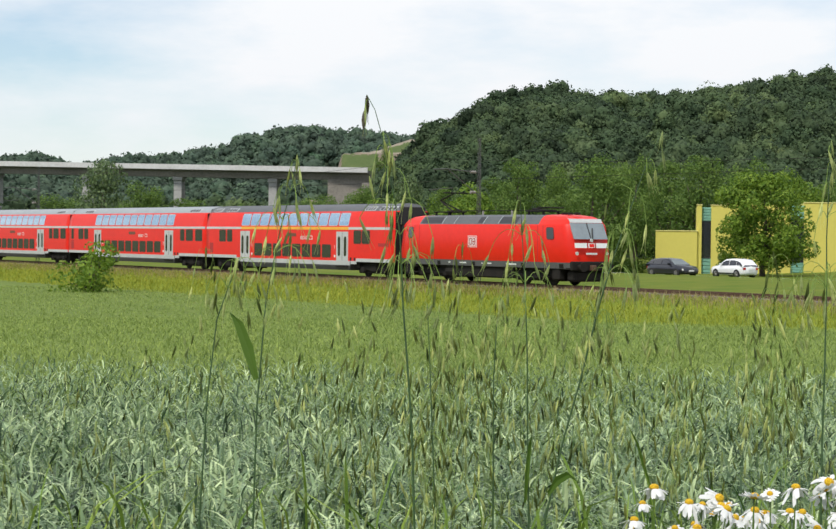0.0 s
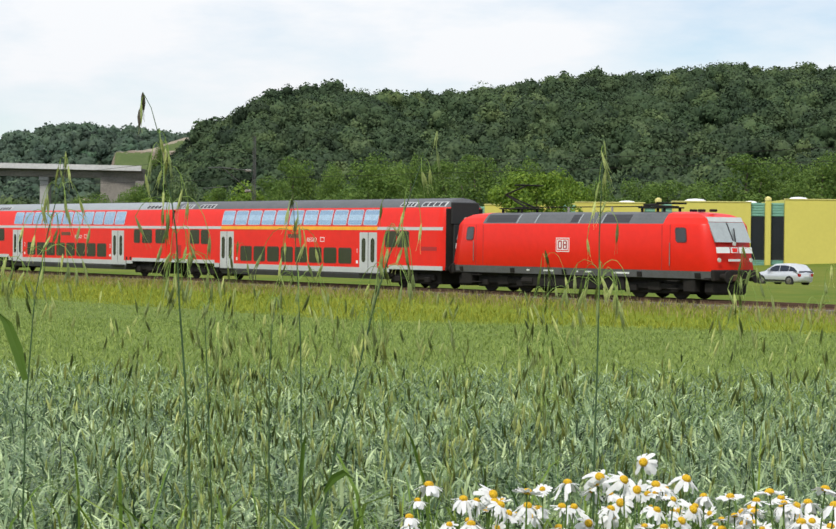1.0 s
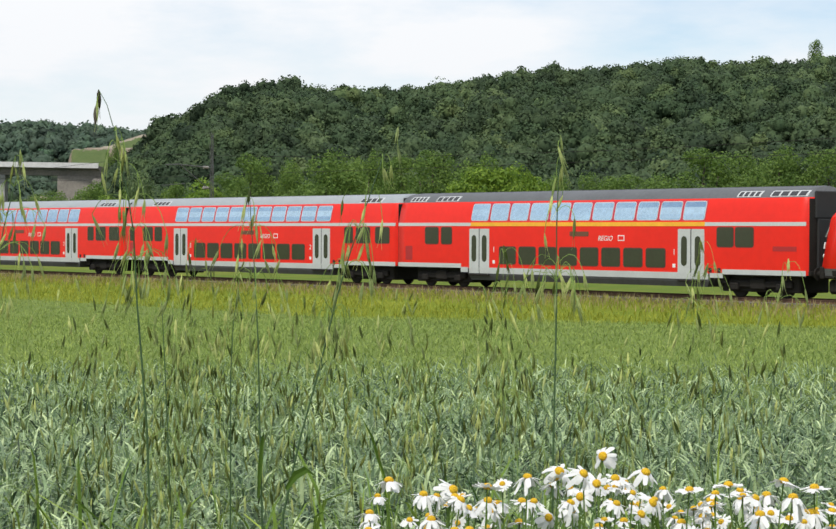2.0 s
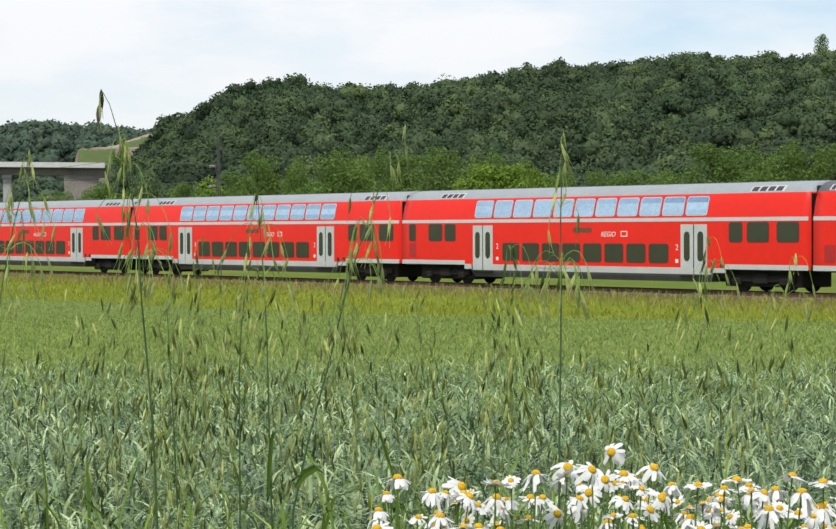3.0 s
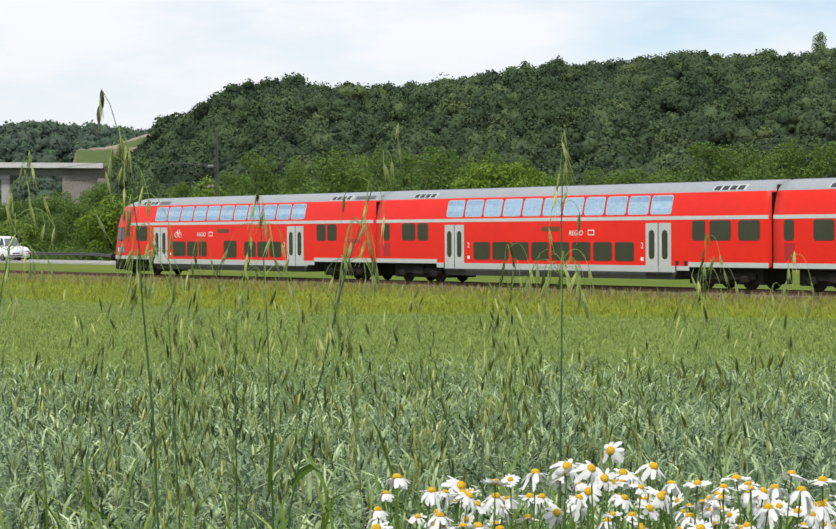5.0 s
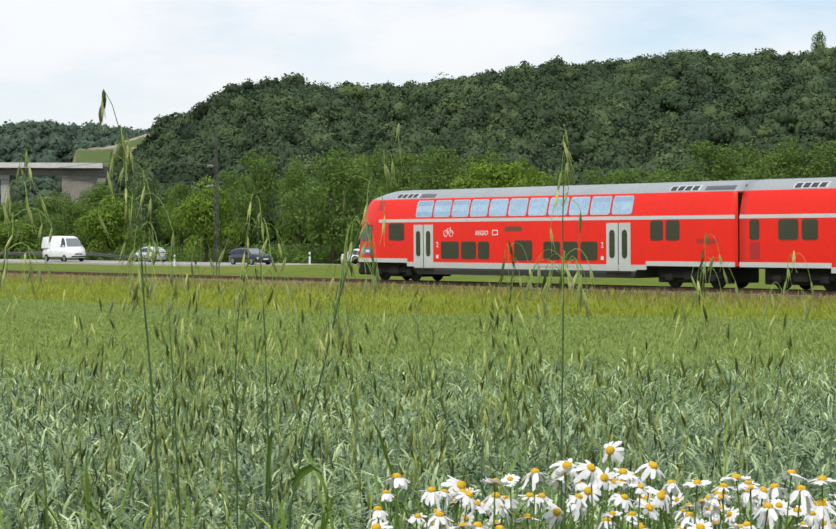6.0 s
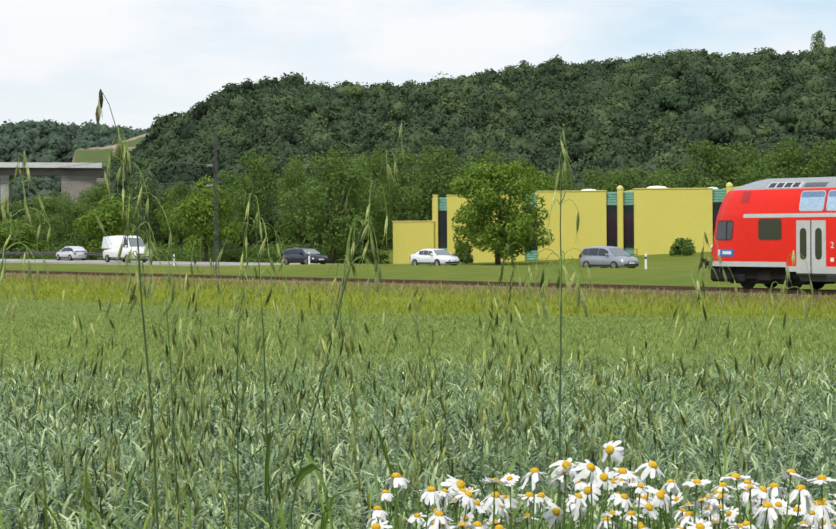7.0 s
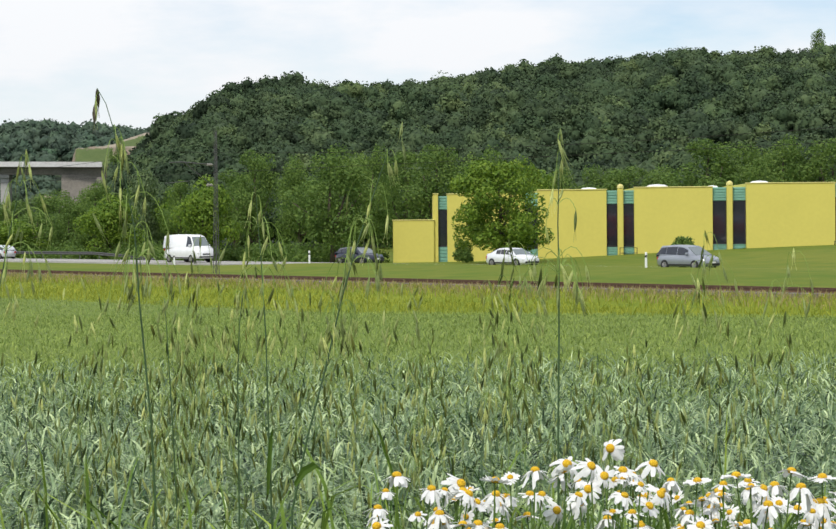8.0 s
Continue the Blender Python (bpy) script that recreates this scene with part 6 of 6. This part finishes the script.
tall("leaning wild oat with a tall open panicle", 2.4, ((540, 960), (570, 820), (605, 690), (640, 545), (662, 470), (690, 385), (722, 292), (752, 228)),
     ((0.02, 1, 0.012, 0.02), (0.09, 2, 0.022, 0.03), (0.17, 3, 0.035, 0.04), (0.27, 6, 0.04, 0.05), (0.37, 5, 0.035, 0.05), (0.49, 10, 0.05, 0.045)), leaf=((spot(545, 912, 2.35), spot(604, 888, 2.3), 0.010),))
tall("upright wild oat with a fan of spikelets", 2.4, ((1046, 960), (1047, 800), (1050, 640), (1051, 510), (1050, 420), (1053, 320), (1056, 240)),
     ((0.02, 2, 0.008, 0.02), (0.06, 2, 0.012, 0.025), (0.12, 2, 0.02, 0.03), (0.20, 2, 0.03, 0.03), (0.34, 5, 0.04, 0.03), (0.38, 10, 0.06, 0.035)))
tall("green wild oat with loose hanging spikelets", 2.5, ((-25, 990), (-20, 760), (-5, 560), (20, 430), (45, 330), (52, 280)),
     ((0.02, 2, 0.012, 0.03), (0.1, 4, 0.03, 0.03), (0.18, 5, 0.04, 0.04), (0.27, 6, 0.045, 0.04)))
tall("thin wild oat stalk among the crop", 2.7, ((441, 990), (441, 860), (440, 700), (445, 600), (452, 545)), ((0.02, 3, 0.03, 0.03), (0.14, 5, 0.04, 0.03)))
tall("thin wild oat stalk with pale spikelets", 2.6, ((330, 990), (322, 800), (315, 650), (310, 560)), ((0.02, 4, 0.03, 0.03), (0.15, 6, 0.045, 0.03)))
tall("wild oat with a pale bent panicle", 2.4, ((-130, 990), (-118, 760), (-100, 600), (-72, 520), (-60, 480)), ((0.02, 5, 0.03, 0.03), (0.12, 6, 0.05, 0.03)), leaf=((spot(-22, 712, 2.4), spot(-75, 585, 2.4), 0.014),))

MEDIUM = []
for k in range(10):
    h = rng.uniform(0.80, 0.98)
    lean = Vector((rng.uniform(-0.14, 0.14), rng.uniform(-0.08, 0.08), 0))
    stem = [Vector((0, 0, h * f)) + lean * f * f for f in (0, 0.2, 0.4, 0.6, 0.75, 0.88, 1.0)]
    MEDIUM.append(build_oat("wild oat rising above the crop", stem, ((0.01, 2, 0.02, 0.025), (0.06, 3, 0.035, 0.03), (0.13, 4, 0.045, 0.035), (0.20, 4, 0.05, 0.035)),
                            r=0.00045, spike=0.9, ripe=0.5, hair=0.0003, stalk_mat=OATBRANCH))
PATCHES = ((-0.14, 0.028), (-0.105, 0.03), (-0.04, 0.035), (0.05, 0.03), (0.085, 0.03), (-0.24, 0.06))
for k in range(84):
    near = k % 5 < 4
    d = rng.uniform(2.5, 3.35) if near else rng.uniform(3.3, 5.0)
    b = rng.normal(*PATCHES[k % 6]) if k % 7 else rng.uniform(-0.345, 0.215)
    m = MEDIUM[k] if k < 10 else copy_thing(MEDIUM[k % 10], Matrix())
    x, y = b * d, d
    up = rng.uniform(0.93, 1.07) if near else rng.uniform(0.95, 1.12)
    m.matrix_basis = Matrix.Translation((x, y, float(ground_z(x, y)) - 0.02)) @ pose(0, 0, 0, 0, 0, rng.uniform(0, 360)) @ Matrix.Diagonal((up, up, up, 1))
x, y, g = fan(900, 3.2, 5.2, 61, -0.34, 0.21)
blades("oat_leaves", "yellow-green wild oat leaves among the crop", "grass", x, y, g.uniform(0.25, 0.5, len(x)), g.uniform(0.12, 0.28, len(x)), g.uniform(0.003, 0.007, len(x)), np.abs(g.normal(0.8, 0.4, len(x))), OATBLADE, 62)


# ---- daisies ----
def petal_mesh(seed, droop):
    """A ragged ring of ray petals, some short, bent or missing."""
    g = random.Random(seed)
    sh = Shape()
    n = g.choice((13, 14, 16, 17))
    for i in range(n):
        if g.random() < 0.12:
            continue
        a = 2 * math.pi * i / n + g.uniform(-0.2, 0.2)
        ln, d = 0.0135 * g.uniform(0.7, 1.15), droop * g.uniform(0.2, 1.9) + g.uniform(-0.002, 0.002)
        wide, roll = g.uniform(0.85, 1.25), g.uniform(-0.0012, 0.0012)
        ca, sa = math.cos(a), math.sin(a)
        rows = [(0.0035, 0.0016, 0.0), (0.0085, 0.0028, 0.0004 - d * 0.1), (0.0135, 0.0031, -d * 0.5), (0.0045 + ln, 0.0024, -d * 0.9), (0.0058 + ln, 0.0010, -d)]
        k = len(sh.v)
        for r_, w, z in rows:
            w *= wide
            sh.v += [(r_ * ca - w * sa, r_ * sa + w * ca, z - 0.0006 + roll), (r_ * ca, r_ * sa, z), (r_ * ca + w * sa, r_ * sa - w * ca, z - 0.0006 - roll)]
        for j in range(4):
            for e in (0, 1):
                q = k + j * 3 + e
                sh.f.append((q, q + 1, q + 4, q + 3))
    me = sh.mesh("petals", True)
    me.materials.append(PETAL)
    return me


def disc_mesh():
    sh = Shape()
    sh.tube([(0, 0, -0.002), (0, 0, 0.0), (0, 0, 0.0028), (0, 0, 0.0048), (0, 0, 0.0058)], [0.0035, 0.0062, 0.0058, 0.0040, 0.0008], 14)
    me = sh.mesh("disc", True)
    me.materials.append(DISC)
    return me


PETALS = [petal_mesh(k, d) for k, d in enumerate((0.001, 0.004, 0.007, 0.011, -0.003, 0.014, 0.003, 0.009, 0.012, 0.0, 0.005, 0.016))]
DISCS = disc_mesh()


def build_daisy(head, tilt, turn, kind, size=1.0):
    t = empty("daisy", "white daisy with a yellow centre on a thin green stem", "daisy", "daisies at the field's edge")
    foot = Vector((head.x + rng.uniform(-0.06, 0.06), head.y + rng.uniform(-0.05, 0.08), 0))
    foot.z = float(ground_z(foot.x, foot.y)) - 0.02
    t.matrix_basis = Matrix.Translation(foot)
    top = head - foot
    st = [Vector((0, 0, 0)), Vector((top.x * 0.25, top.y * 0.25, top.z * 0.45)), Vector((top.x * 0.7, top.y * 0.7, top.z * 0.85)), top]
    part("stem", Shape().tube(st, [0.0013, 0.0011, 0.0009, 0.0009], 5), OATLEAF, t, "", True)
    m = Matrix.Translation(top) @ pose(0, 0, 0, 0, 0, turn) @ pose(0, 0, 0, tilt, 0, 0) @ Matrix.Diagonal((size, size, size, 1))
    for nm, me in (("petals", PETALS[kind]), ("disc", DISCS)):
        o = part(nm, me, PETAL, t)
        o.matrix_basis = m


HEADS = ((740, 890), (805, 915), (860, 905), (855, 930), (925, 900), (935, 945), (1000, 880), (1060, 868), (1105, 872), (1142, 838), (1100, 915), (1130, 890), (1165, 880), (1222, 868), (1255, 900), (1235, 925),
         (1305, 900), (1345, 920), (1378, 890), (1400, 900), (1450, 908), (1482, 882), (1500, 912), (1540, 893), (1438, 945), (1330, 950), (1290, 962), (1182, 960), (1040, 955), (985, 965), (820, 962), (705, 965), (1535, 940), (990, 925))
for px, py in HEADS:
    build_daisy(spot(px, py + 4, 2.35 + rng.uniform(-0.12, 0.15)), 72 if (px, py) == (1142, 838) else rng.normal(-2, 14) if rng.random() < 0.88 else rng.uniform(40, 70), rng.uniform(-60, 60), int(rng.integers(0, 12)), rng.uniform(0.78, 0.98))
for k in range(116):
    px = rng.uniform(700, 1640) if k % 2 else rng.choice((860, 930, 1080, 1170, 1240, 1330, 1420, 1510)) + rng.normal(0, 26)
    low = 905 if px < 950 else 868 if px < 1260 else 890
    build_daisy(spot(px, rng.uniform(low + 15, 1010), 2.4 + rng.uniform(-0.2, 0.25)), rng.normal(2, 24), rng.uniform(-90, 90), int(rng.integers(0, 12)), rng.uniform(0.60, 0.88))
x, y, g = fan(6500, 2.1, 3.0, 23, -0.03, 0.25)
blades("daisy_leaves", "fine green foliage among the daisies", "grass", x, y, g.uniform(0.1, 0.5, len(x)), g.uniform(0.08, 0.2, len(x)), g.uniform(0.002, 0.005, len(x)), np.abs(g.normal(0.5, 0.3, len(x))), OATLEAF, 24)


# ---- what moves ----
def motions():
    for thing, off in TRAIN:
        rows = []
        for k in range(33):
            t = k * 0.25
            rows.append((t, Matrix.Translation(at(train_s(t) + off, RAIL_P, 0)) @ pose(0, 0, 0, 0, 0, TURN)))
        walk(thing, rows)
    for car, rows, lane, facing, wheels in CARS:
        heading = TURN + (0 if facing > 0 else 180)
        walk(car, [(t, Matrix.Translation(at(s, lane, ROAD_Z + 0.005)) @ pose(0, 0, 0, 0, 0, heading)) for t, s in rows])
        ts, ss = [r[0] for r in rows], [r[1] for r in rows]
        for w, m, r in wheels:
            walk(w, [(k / 30, m @ Matrix.Rotation(abs(float(np.interp(k / 30, ts, ss)) - ss[0]) / r, 4, "Y")) for k in range(241)])
    for k, oat in enumerate(OATS):
        rows = []
        for j in range(17):
            t = j * 0.5
            rows.append((t, Matrix.Translation(oat.location) @ pose(0, 0, 0, 0.12 * math.sin(1.9 * t + k * 1.3), 0.16 * math.sin(1.3 * t + k * 2.1), 0)))
        walk(oat, rows)


motions()
